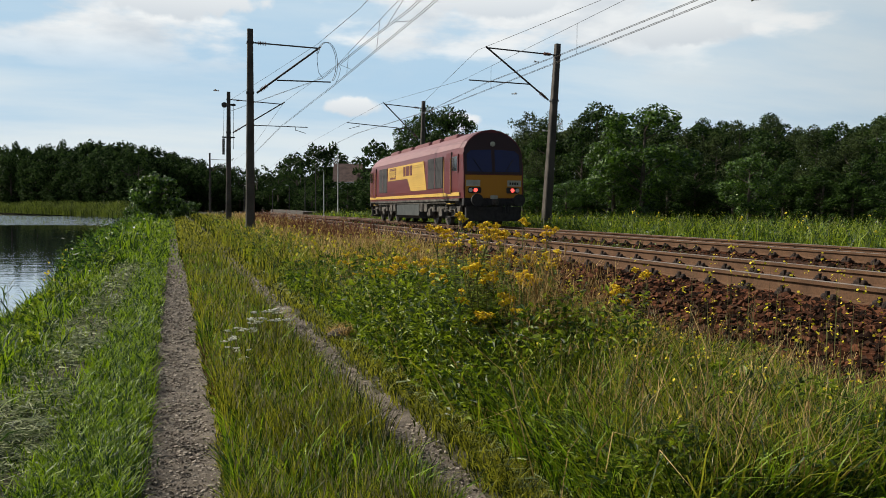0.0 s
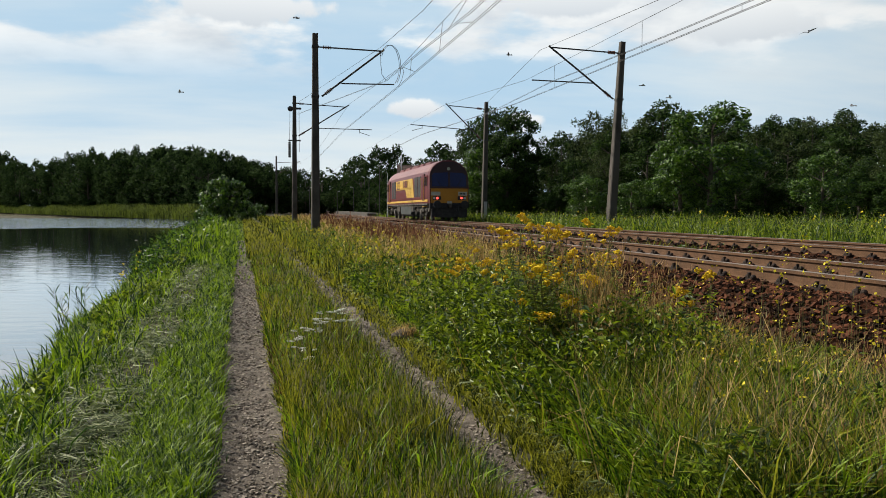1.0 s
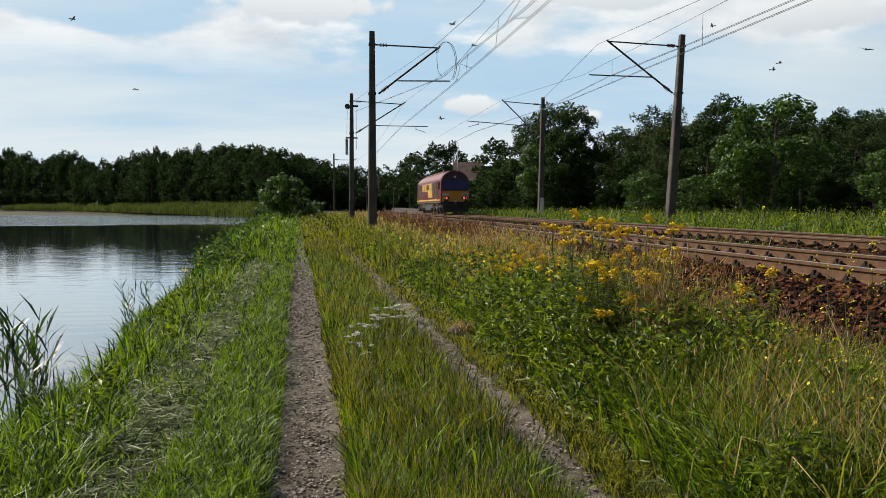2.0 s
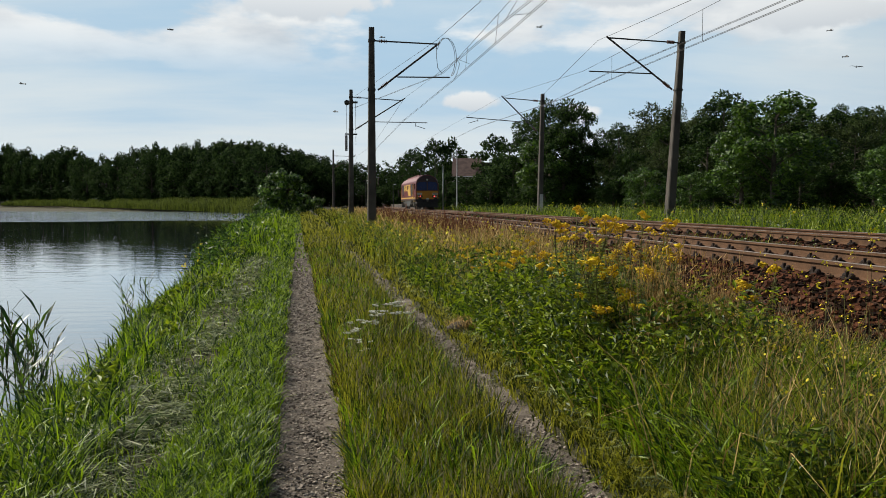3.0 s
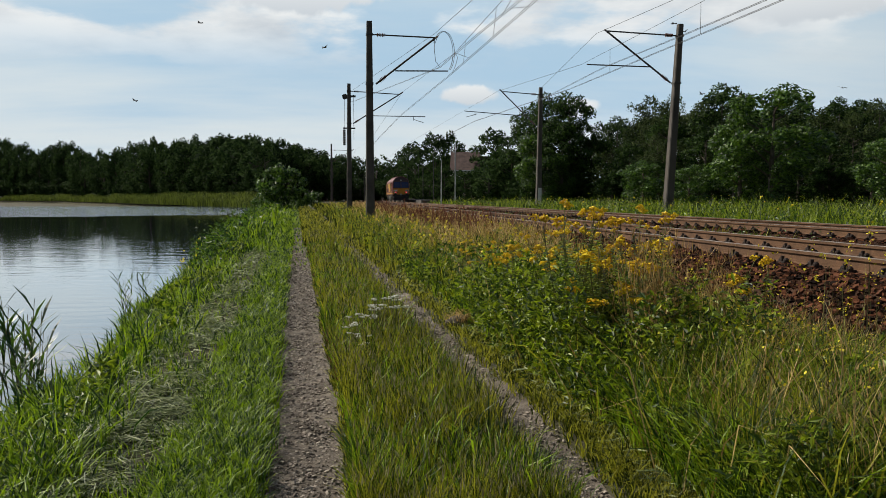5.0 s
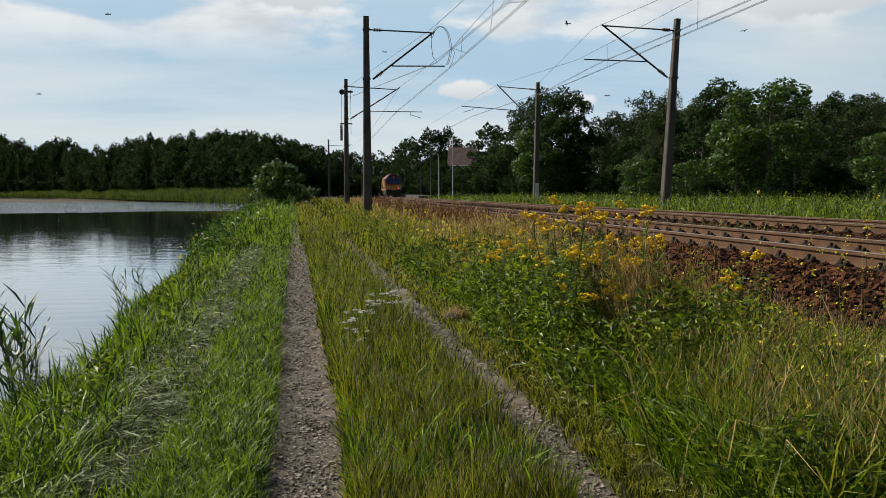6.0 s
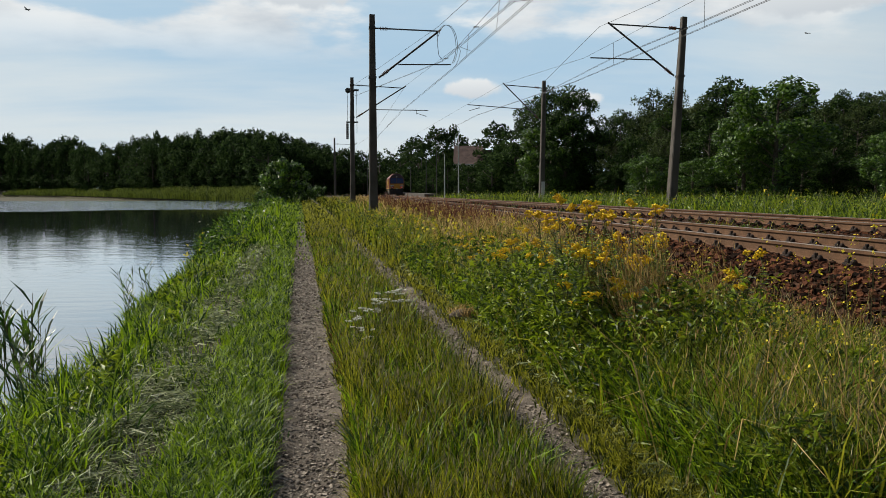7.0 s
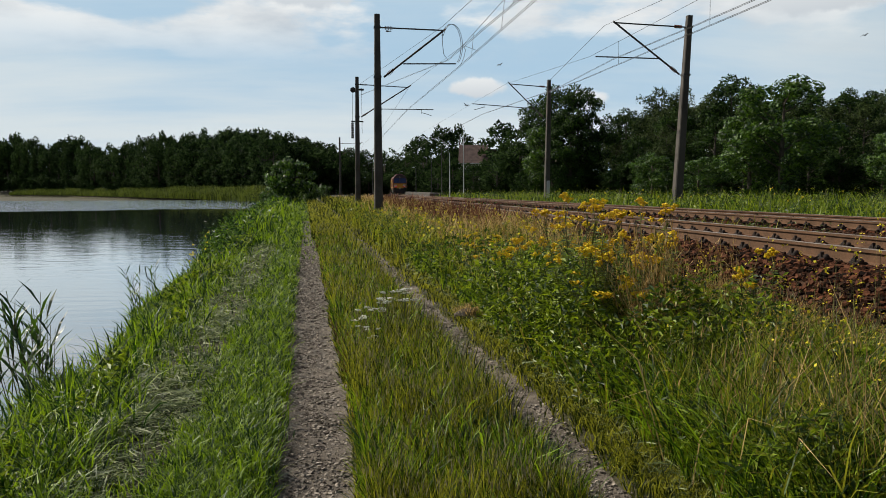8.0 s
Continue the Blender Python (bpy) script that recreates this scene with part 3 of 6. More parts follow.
    strung("messenger_wire", "messenger wire over the far track", [(12.6, -45, 8.0), (12.6, 20, 7.95), (12.6, 31.6, 7.87), (12.6, 40.2, 7.83), (13.2, 63, 9.28), (12.4, 142, 9.0), (15.8, 260, 8.4)], 0.010)
    for x0, y0, z0, x1, y1, z1 in ((6.04, 29.6, 7.07, 6.12, 29.4, 8.1), (5.48, 25.5, 6.98, 6.13, 25.2, 8.07), (6.04, 24.4, 7.01, 5.48, 24.4, 6.94), (5.5, 34.5, 7.3, 6.04, 34.5, 7.12),
                                   (6.04, 36.0, 7.14, 6.14, 36.0, 8.1), (12.6, 27.0, 6.85, 12.6, 27.0, 7.88), (12.6, 36.0, 6.86, 12.6, 36.0, 7.85), (12.6, 20.8, 6.83, 12.6, 20.8, 7.0)):
        strung("dropper", "thin dropper between two overhead wires", [(x0, y0, z0), (x1, y1, z1)], 0.008)
    # electrical jumper hanging in a loop beside the bracket
    for off in (0.0, 0.07):
        pts = [(5.62 + off + 0.48 * math.sin(a), 39.3, 8.12 + 0.98 * math.cos(a)) for a in [-1.1 + 0.30 * k for k in range(13)]]
        strung("jumper_cable", "looped jumper cable hanging beside the mast bracket", pts, 0.012)
    strung("jumper_cable", "looped jumper cable hanging beside the mast bracket", [(5.24, 39.4, 8.85), (5.22, 39.3, 8.2), (5.28, 39.3, 7.7), (5.48, 39.3, 7.45)], 0.012)
    strung("jumper_cable", "short jumper cable between two contact wires", [(6.18, 39.2, 8.1), (6.3, 39.2, 7.9), (6.2, 39.2, 7.5), (6.04, 39.2, 7.17)], 0.010)


build_line()


# ---- the locomotive, built from its hind end (y = 0) forward, z from the rails
def paint(name, c, rough=0.42, dirt=0.75):
    low = tuple(v * dirt for v in c)
    return material(name, low, c, rough, 0.9, 25, 0.03, spec=0.45, stops=(0.3, 0.7), thing_random=0.0)


def glow(name, c, power):
    m = bpy.data.materials.new(name)
    m.use_nodes = True
    b = m.node_tree.nodes["Principled BSDF"]
    b.inputs["Base Color"].default_value = (*c, 1)
    b.inputs["Emission Color"].default_value = (*c, 1)
    b.inputs["Emission Strength"].default_value = power
    return m


MAROON = paint("maroon_paint", (0.115, 0.014, 0.015))
# body maroon made paler: sunlight and glint on the roof put into the colour
ROOF_SUNLIT = paint("roof_sunlit_maroon", (0.21, 0.085, 0.082), 0.5)
GOLD = paint("gold_paint", (0.62, 0.39, 0.075))
END_YELLOW = paint("end_yellow_paint", (0.50, 0.21, 0.008))
GRILLE = material("dark_grille", (0.012, 0.012, 0.013), (0.04, 0.038, 0.036), 0.7, 6, 60, 0.1)
UNDER = material("underframe_dust", (0.018, 0.016, 0.014), (0.13, 0.115, 0.095), 0.85, 2.5, 30, 0.3)
TANK = material("tank_paint", (0.025, 0.03, 0.03), (0.07, 0.075, 0.07), 0.6, 2, 30, 0.1)
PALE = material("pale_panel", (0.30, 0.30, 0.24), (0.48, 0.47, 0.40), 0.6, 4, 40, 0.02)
# windscreens: the sky's blue reflection is put into the base colour
GLASS = paint("cab_glass", (0.010, 0.018, 0.085), 0.08)
SIDE_GLASS = paint("side_glass", (0.02, 0.022, 0.025), 0.08)
DARK_END = paint("dark_end_paint", (0.035, 0.012, 0.013), 0.5)
RED_LAMP = glow("red_tail_lamp", (1.0, 0.09, 0.07), 1.6)
LAMP_GLASS = paint("lamp_glass", (0.55, 0.55, 0.5), 0.15)
LENGTH = 18.9


def hull_profile(widen=1.0, lift=0.0):
    right = [(1.30, 1.12), (1.32, 1.5), (1.32, 2.10), (1.30, 2.85), (1.24, 3.12), (1.08, 3.38), (0.80, 3.62), (0.42, 3.80)]
    prof = [(x * widen, z + lift) for x, z in right] + [(0.0, 3.87 + lift)]
    return prof + [(-x, z) for x, z in prof[-2::-1]]


def build_loco():
    loco = tagged(empty("locomotive"), "maroon and gold diesel locomotive with yellow end and red tail lights", "locomotive")
    # hull: rings along the length, the ends raked back above the waist
    bm = bmesh.new()
    spec = ((0.0, 0.95), (0.55, 1.0), (LENGTH - 0.55, 1.0), (LENGTH, 0.95))
    rings = []
    for k, (y, w) in enumerate(spec):
        rake = 0.32 if k == 0 else -0.32 if k == 3 else 0.0
        rings.append([bm.verts.new((x, y + rake * max(0.0, (z - 2.1) / 1.77), z)) for x, z in hull_profile(w)])
    n = len(rings[0])
    for a, b in zip(rings, rings[1:]):
        for i in range(n):
            j = (i + 1) % n
            bm.faces.new((a[i], a[j], b[j], b[i]))
    for r in (rings[0], rings[3]):
        bm.faces.new(r[2:n - 2])
        bm.faces.new(r[:3] + r[n - 3:])
    bmesh.ops.recalc_face_normals(bm, faces=bm.faces)
    body = part("body", bm, MAROON, loco, "maroon painted steel body")
    # roof skin, a little proud; its maroon carries painted sunlight
    bm = bmesh.new()
    prof = [p for p in hull_profile(1.004, 0.012) if p[1] > 3.1]
    ra = [bm.verts.new((x, 0.62, z)) for x, z in prof]
    rb = [bm.verts.new((x, LENGTH - 0.62, z)) for x, z in prof]
    for i in range(len(prof) - 1):
        bm.faces.new((ra[i], ra[i + 1], rb[i + 1], rb[i]))
    part("roof", bm, ROOF_SUNLIT, loco, "maroon curved roof, its colour lightened for sun glint")
    for y0, y1 in ((3.0, 5.0), (5.6, 7.0), (7.6, 10.4), (11.0, 13.4), (14.0, 16.0)):
        part("roof_hatch", boxed(-0.62, 0.62, y0, y1, 3.66, 3.90, bevel=0.05), ROOF_SUNLIT, loco)
    part("exhaust", boxed(-0.35, 0.35, 8.2, 9.4, 3.85, 3.98, bevel=0.03), GRILLE, loco)
    # ends
    for y, s in ((0.0, -1), (LENGTH, 1)):
        def slab(name, x0, x1, z0, z1, d0, d1, mat, bevel=0.01, label="", parent=None):
            return part(name, boxed(x0, x1, min(y + s * d0, y + s * d1), max(y + s * d0, y + s * d1), z0, z1, bevel=bevel), mat, parent or loco, label)
        front = slab("cab_front", -1.20, 1.20, 1.12, 2.06, -0.02, 0.012, END_YELLOW, 0.02, "yellow painted lower cab front")
        bm = bmesh.new()
        pts = [(-1.21, 2.08), (1.21, 2.08), (1.215, 2.85), (1.15, 3.10), (1.0, 3.34), (0.74, 3.56), (0.38, 3.74), (-0.38, 3.74), (-0.74, 3.56), (-1.0, 3.34), (-1.15, 3.10), (-1.215, 2.85)]
        va = [bm.verts.new((x, y - s * (0.32 / 1.77 * (z - 2.1) - 0.008), z)) for x, z in pts]
        vb = [bm.verts.new((v.co.x, v.co.y - s * 0.04, v.co.z)) for v in va]
        bm.faces.new(va)
        for i in range(12):
            bm.faces.new((va[i], va[(i + 1) % 12], vb[(i + 1) % 12], vb[i]))
        bmesh.ops.recalc_face_normals(bm, faces=bm.faces)
        part("window_surround", bm, DARK_END, loco, "dark surround of the windscreens up to the roof")
        for sx in (-1, 1):
            bm = bmesh.new()
            lean = 0.32 / 1.77
            pts = [(0.07, 2.17), (1.10, 2.17), (1.10, 2.86), (0.92, 3.02), (0.07, 3.06)]
            va = [bm.verts.new((sx * x, y - s * (lean * (z - 2.1) - 0.014), z)) for x, z in pts]
            vb = [bm.verts.new((v.co.x, v.co.y - s * 0.05, v.co.z)) for v in va]
            bm.faces.new(va)
            for i in range(5):
                bm.faces.new((va[i], va[(i + 1) % 5], vb[(i + 1) % 5], vb[i]))
            bmesh.ops.recalc_face_normals(bm, faces=bm.faces)
            ws = part("windscreen", bm, GLASS, loco, "dark windscreen with blue sky reflection in its colour")
            part("wiper", rodded((sx * 0.5, y + s * 0.02, 2.18), (sx * 0.85, y - s * 0.08, 2.7), 0.012, n=5), GRILLE, ws)
            cluster = slab("lamp_cluster", sx * 0.80 - 0.27, sx * 0.80 + 0.27, 1.32, 1.56, 0.012, 0.06, GRILLE, 0.03)
            lamp = rodded((sx * 0.775, y + s * 0.05, 1.44), (sx * 0.775, y + s * 0.085, 1.44), 0.078, n=16)
            part("tail_lamp" if s < 0 else "marker_lamp", lamp, RED_LAMP if s < 0 else LAMP_GLASS, cluster, "glowing red tail lamp" if s < 0 else "")
            part("headlamp", rodded((sx * 0.98, y + s * 0.05, 1.44), (sx * 0.98, y + s * 0.08, 1.44), 0.08, n=14), LAMP_GLASS, cluster)
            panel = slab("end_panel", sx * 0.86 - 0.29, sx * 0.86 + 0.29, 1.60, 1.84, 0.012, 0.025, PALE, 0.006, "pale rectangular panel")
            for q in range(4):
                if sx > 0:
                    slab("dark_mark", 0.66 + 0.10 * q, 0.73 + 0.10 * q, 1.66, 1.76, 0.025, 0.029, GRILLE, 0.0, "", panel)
            buf = part("buffer", rodded((sx * 0.87, y, 1.05), (sx * 0.87, y + s * 0.55, 1.05), 0.11, n=14), GRILLE, loco)
            part("buffer_head", rodded((sx * 0.87, y + s * 0.53, 1.05), (sx * 0.87, y + s * 0.60, 1.05), 0.24, n=18), GRILLE, buf)
        part("top_lamp", rodded((0, y - s * 0.2, 3.28), (0, y - s * 0.13, 3.28), 0.10, n=16), PALE, loco, "pale round headlight over the windscreens")
        slab("buffer_beam", -1.25, 1.25, 0.82, 1.12, -0.2, 0.03, GRILLE, 0.02)
        slab("snow_plough", -1.15, 1.15, 0.22, 0.80, -0.15, 0.08, GRILLE, 0.03)
        part("coupling", boxed(-0.09, 0.09, min(y, y + s * 0.4), max(y, y + s * 0.4), 0.85, 1.1, bevel=0.03), UNDER, loco)
        slab("coupling_plate", -0.14, 0.16, 1.10, 1.24, 0.012, 0.05, PALE, 0.01)
        for q in range(3):
            part("brake_hose", rodded((0.35 + 0.12 * q, y + s * 0.06, 0.95), (0.36 + 0.12 * q, y + s * 0.14, 0.55), 0.025, n=6), GRILLE, loco)
    # sides
    for sx in (-1, 1):
        def side(name, y0, y1, z0, z1, mat, proud=0.012, parent=None, label="", bevel=0.004, x=1.32):
            return part(name, boxed(min(sx * (x - 0.03), sx * (x + proud)), max(sx * (x - 0.03), sx * (x + proud)), y0, y1, z0, z1, bevel=bevel), mat, parent or loco, label)
        band = slanted("gold_band", sx, ((5.35, 1.55), (8.3, 1.55), (9.0, 2.18), (13.5, 2.18), (13.5, 2.88), (5.9, 2.88)), 0.014, GOLD, loco, "gold side band with maroon shapes")
        for q in range(12):
            z = 1.60 + 0.105 * q
            side("rib", 5.6 if z < 2.2 else 5.95, 8.2 if z < 2.18 else 13.4, z, z + 0.018, GOLD, 0.026, band, bevel=0.0)
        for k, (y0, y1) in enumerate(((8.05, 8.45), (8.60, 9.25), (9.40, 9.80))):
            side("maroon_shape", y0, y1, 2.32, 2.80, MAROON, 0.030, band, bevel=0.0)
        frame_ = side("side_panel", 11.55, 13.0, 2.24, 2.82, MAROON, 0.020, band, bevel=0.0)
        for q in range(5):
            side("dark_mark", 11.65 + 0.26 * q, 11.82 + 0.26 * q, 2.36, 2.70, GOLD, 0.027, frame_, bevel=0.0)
        side("stripe", 0.35, LENGTH - 0.35, 1.22, 1.36, GOLD, 0.010, label="thin gold stripe", bevel=0.0)
        side("sole_bar", 0.5, LENGTH - 0.5, 1.02, 1.14, UNDER, 0.02, x=1.28)
        for y0, y1 in ((2.7, 5.1), (13.75, 15.75)):
            g = side("air_grille", y0, y1, 1.58, 2.90, GRILLE, 0.02, label="dark air intake grille")
            side("grille_post", (y0 + y1) / 2 - 0.04, (y0 + y1) / 2 + 0.04, 1.58, 2.90, MAROON, 0.03, g, bevel=0.0)
        for y0 in (1.45, LENGTH - 2.15):
            d = side("cab_door", y0, y0 + 0.7, 1.30, 2.98, MAROON, 0.018, label="maroon cab door")
            side("door_edge", y0 - 0.03, y0, 1.30, 3.0, GRILLE, 0.022, d, bevel=0.0)
            for dy in (-0.12, 0.82):
                part("handrail", rodded((sx * 1.40, y0 + dy, 1.35), (sx * 1.40, y0 + dy, 2.75), 0.018, n=6), GOLD, loco, "yellow handrail")
        for y0 in (0.5, LENGTH - 1.35):
            w = side("cab_window", y0, y0 + 0.85, 2.14, 2.88, MAROON, 0.016, label="maroon-framed cab side window")
            side("pane", y0 + 0.08, y0 + 0.77, 2.22, 2.80, SIDE_GLASS, 0.022, w, bevel=0.0)
        for q in range(3):
            for y0 in (1.5, LENGTH - 2.1):
                part("step", boxed(sx * 1.25 - 0.1, sx * 1.25 + 0.1, y0, y0 + 0.55, 0.35 + 0.27 * q, 0.39 + 0.27 * q), GOLD if q == 2 else UNDER, loco)
        for y0 in (5.6, 6.4, 12.1, 12.9):
            part("equipment_box", boxed(sx * 1.05 - 0.18, sx * 1.05 + 0.18, y0, y0 + 0.6, 0.55, 1.02, bevel=0.03), UNDER, loco)
        part("air_pipe", rodded((sx * 1.22, 2.4, 0.95), (sx * 1.22, LENGTH - 2.4, 0.95), 0.03, n=6), UNDER, loco)
    part("fuel_tank", extrude_profile([(-1.22, 0.38), (-1.05, 0.24), (1.05, 0.24), (1.22, 0.38), (1.22, 0.95), (-1.22, 0.95)], 7.1, 11.8), TANK, loco, "grey-green fuel tank")
    part("underframe", boxed(-1.05, 1.05, 0.4, LENGTH - 0.4, 0.85, 1.12), UNDER, loco)
    for c in (3.55, LENGTH - 3.55):
        bogie = part("bogie", boxed(-0.7, 0.7, c - 2.3, c + 2.3, 0.45, 0.75, bevel=0.03), UNDER, loco)
        for sx in (-1, 1):
            bm = boxed(sx * 1.05 - 0.06, sx * 1.05 + 0.06, c - 2.7, c + 2.7, 0.55, 0.82, bevel=0.03)
            for dy in (-1.95, 0, 1.95):
                box(bm, sx * 1.08 - 0.1, sx * 1.08 + 0.1, c + dy - 0.28, c + dy + 0.28, 0.36, 0.72, bevel=0.03)
            part("side_frame", bm, UNDER, bogie)
            for dy in (-0.98, 0.98):
                sp = bmesh.new()
                for q in range(5):
                    rod(sp, (sx * 1.12, c + dy, 0.58 + 0.06 * q), (sx * 1.12, c + dy, 0.615 + 0.06 * q), 0.12, n=12)
                part("spring", sp, UNDER, bogie)
        for dy in (-1.95, 0, 1.95):
            axle = part("axle", rodded((-0.85, c + dy, 0.53), (0.85, c + dy, 0.53), 0.08, n=10), UNDER, bogie)
            for sx in (-1, 1):
                wm = rodded((sx * 0.69, c + dy, 0.53), (sx * 0.82, c + dy, 0.53), 0.53, n=28)
                rod(wm, (sx * 0.67, c + dy, 0.53), (sx * 0.70, c + dy, 0.53), 0.56, n=28)
                part("wheel", wm, UNDER, bogie)
    return loco


def slanted(name, sx, pts, proud, mat, parent, label=""):
    """A flat panel on the side, its outline given as (y, z)."""
    bm = bmesh.new()
    a = [bm.verts.new((sx * (1.32 + proud), y, z)) for y, z in pts]
    b = [bm.verts.new((sx * 1.30, y, z)) for y, z in pts]
    bm.faces.new(a)
    bm.faces.new(b[::-1])
    for i in range(len(pts)):
        j = (i + 1) % len(pts)
        bm.faces.new((a[i], a[j], b[j], b[i]))
    bmesh.ops.recalc_face_normals(bm, faces=bm.faces)
    return part(name, bm, mat, parent, label)


LOCO = build_loco()


# ---- trees: tapered trunk with limbs, crown of leaf clumps
def leaf_cloud(rng, centres, radii, count, size, droop=0.0, squash=1.0):
    """Leaf sprays (bent quads) in the outer part of the given clumps."""
    centres, radii = np.asarray(centres), np.asarray(radii)
    w = radii ** 2
    pick = rng.choice(len(centres), count, p=w / w.sum())
    d = rng.normal(size=(count, 3))
    d[:, 2] = np.where(d[:, 2] < 0, d[:, 2] * 0.6, d[:, 2]) + 0.12
    d /= np.linalg.norm(d, axis=1)[:, None]
    r = radii[pick] * (0.55 + 0.5 * rng.random(count) ** 0.7)
    p = centres[pick] + d * r[:, None] * np.array([1, 1, squash])
    p[:, 2] -= droop * rng.random(count) * radii[pick]
    a = d + rng.normal(size=(count, 3)) * 0.7
    a /= np.linalg.norm(a, axis=1)[:, None]
    t = np.cross(a, rng.normal(size=(count, 3)))
    t /= np.linalg.norm(t, axis=1)[:, None]
    b = np.cross(a, t)
    s = size * (0.6 + 0.8 * rng.random(count))[:, None]
    v = np.stack([p - t * s, p + b * s * 0.45 - a * s * 0.1, p + t * s, p - b * s * 0.45 - a * s * 0.1], 1)
    f = np.arange(count * 4).reshape(-1, 4)
    return v.reshape(-1, 3), f


def build_tree(seed, h, spread, leaves, leaf, mat, kind="broad", trunk=0.25, name="tree"):
    rng = np.random.default_rng(seed)
    tree = empty(name)
    bm = bmesh.new()
    low = 0.10 if kind != "birch" else 0.16
    rod(bm, (0, 0, -0.3), (0.1, 0.05, h * 0.45), trunk, trunk * 0.6, n=9)
    rod(bm, (0.1, 0.05, h * 0.45), (0, 0.1, h * 0.9), trunk * 0.6, trunk * 0.12, n=7)
    centres, radii = [], []
    n = int(34 + spread * 5)
    for i in range(n):
        f = rng.random() ** 0.85
        z = h * (low + (0.93 - low) * f)
        prof = np.sin(np.pi * min(1.0, 0.22 + 0.80 * (1 - f))) if kind == "broad" else np.sin(np.pi * min(1.0, 0.16 + 0.84 * (1 - f))) * 0.85 + 0.15
        ang = rng.random() * 6.283
        rr = spread * prof * (0.45 + 0.55 * rng.random())
        c = (math.cos(ang) * rr, math.sin(ang) * rr, z)
        centres.append(c)
        radii.append(spread * (0.17 + 0.17 * rng.random()) * (1.0 - 0.30 * f))
        if i % 3 == 0:
            rod(bm, (0, 0, max(z - rr * 0.7, h * 0.12)), c, trunk * 0.28, trunk * 0.06, n=5, caps=False)
    for i in range(4):
        centres.append((rng.normal() * spread * 0.15, rng.normal() * spread * 0.15, h * (0.86 + 0.04 * i)))
        radii.append(spread * 0.24)
    part("trunk", bm, BARK, tree)
    v, f = leaf_cloud(rng, centres, radii, leaves, leaf, 0.9 if kind == "birch" else 0.25)
    v[:, 2] = np.maximum(v[:, 2], 0.05)
    sheet("crown", v, f, mat, tree)
    return tree


def place(proto, used, x, y, z, turn, size, label, category="tree", group=""):
    m = pose(x, y, z, 0, 0, turn)
    ob = proto if not used else copy_thing(proto, m)
    ob.matrix_basis = m
    ob.scale = size if isinstance(size, tuple) else (size, size, size)
    return tagged(ob, label, category, group)


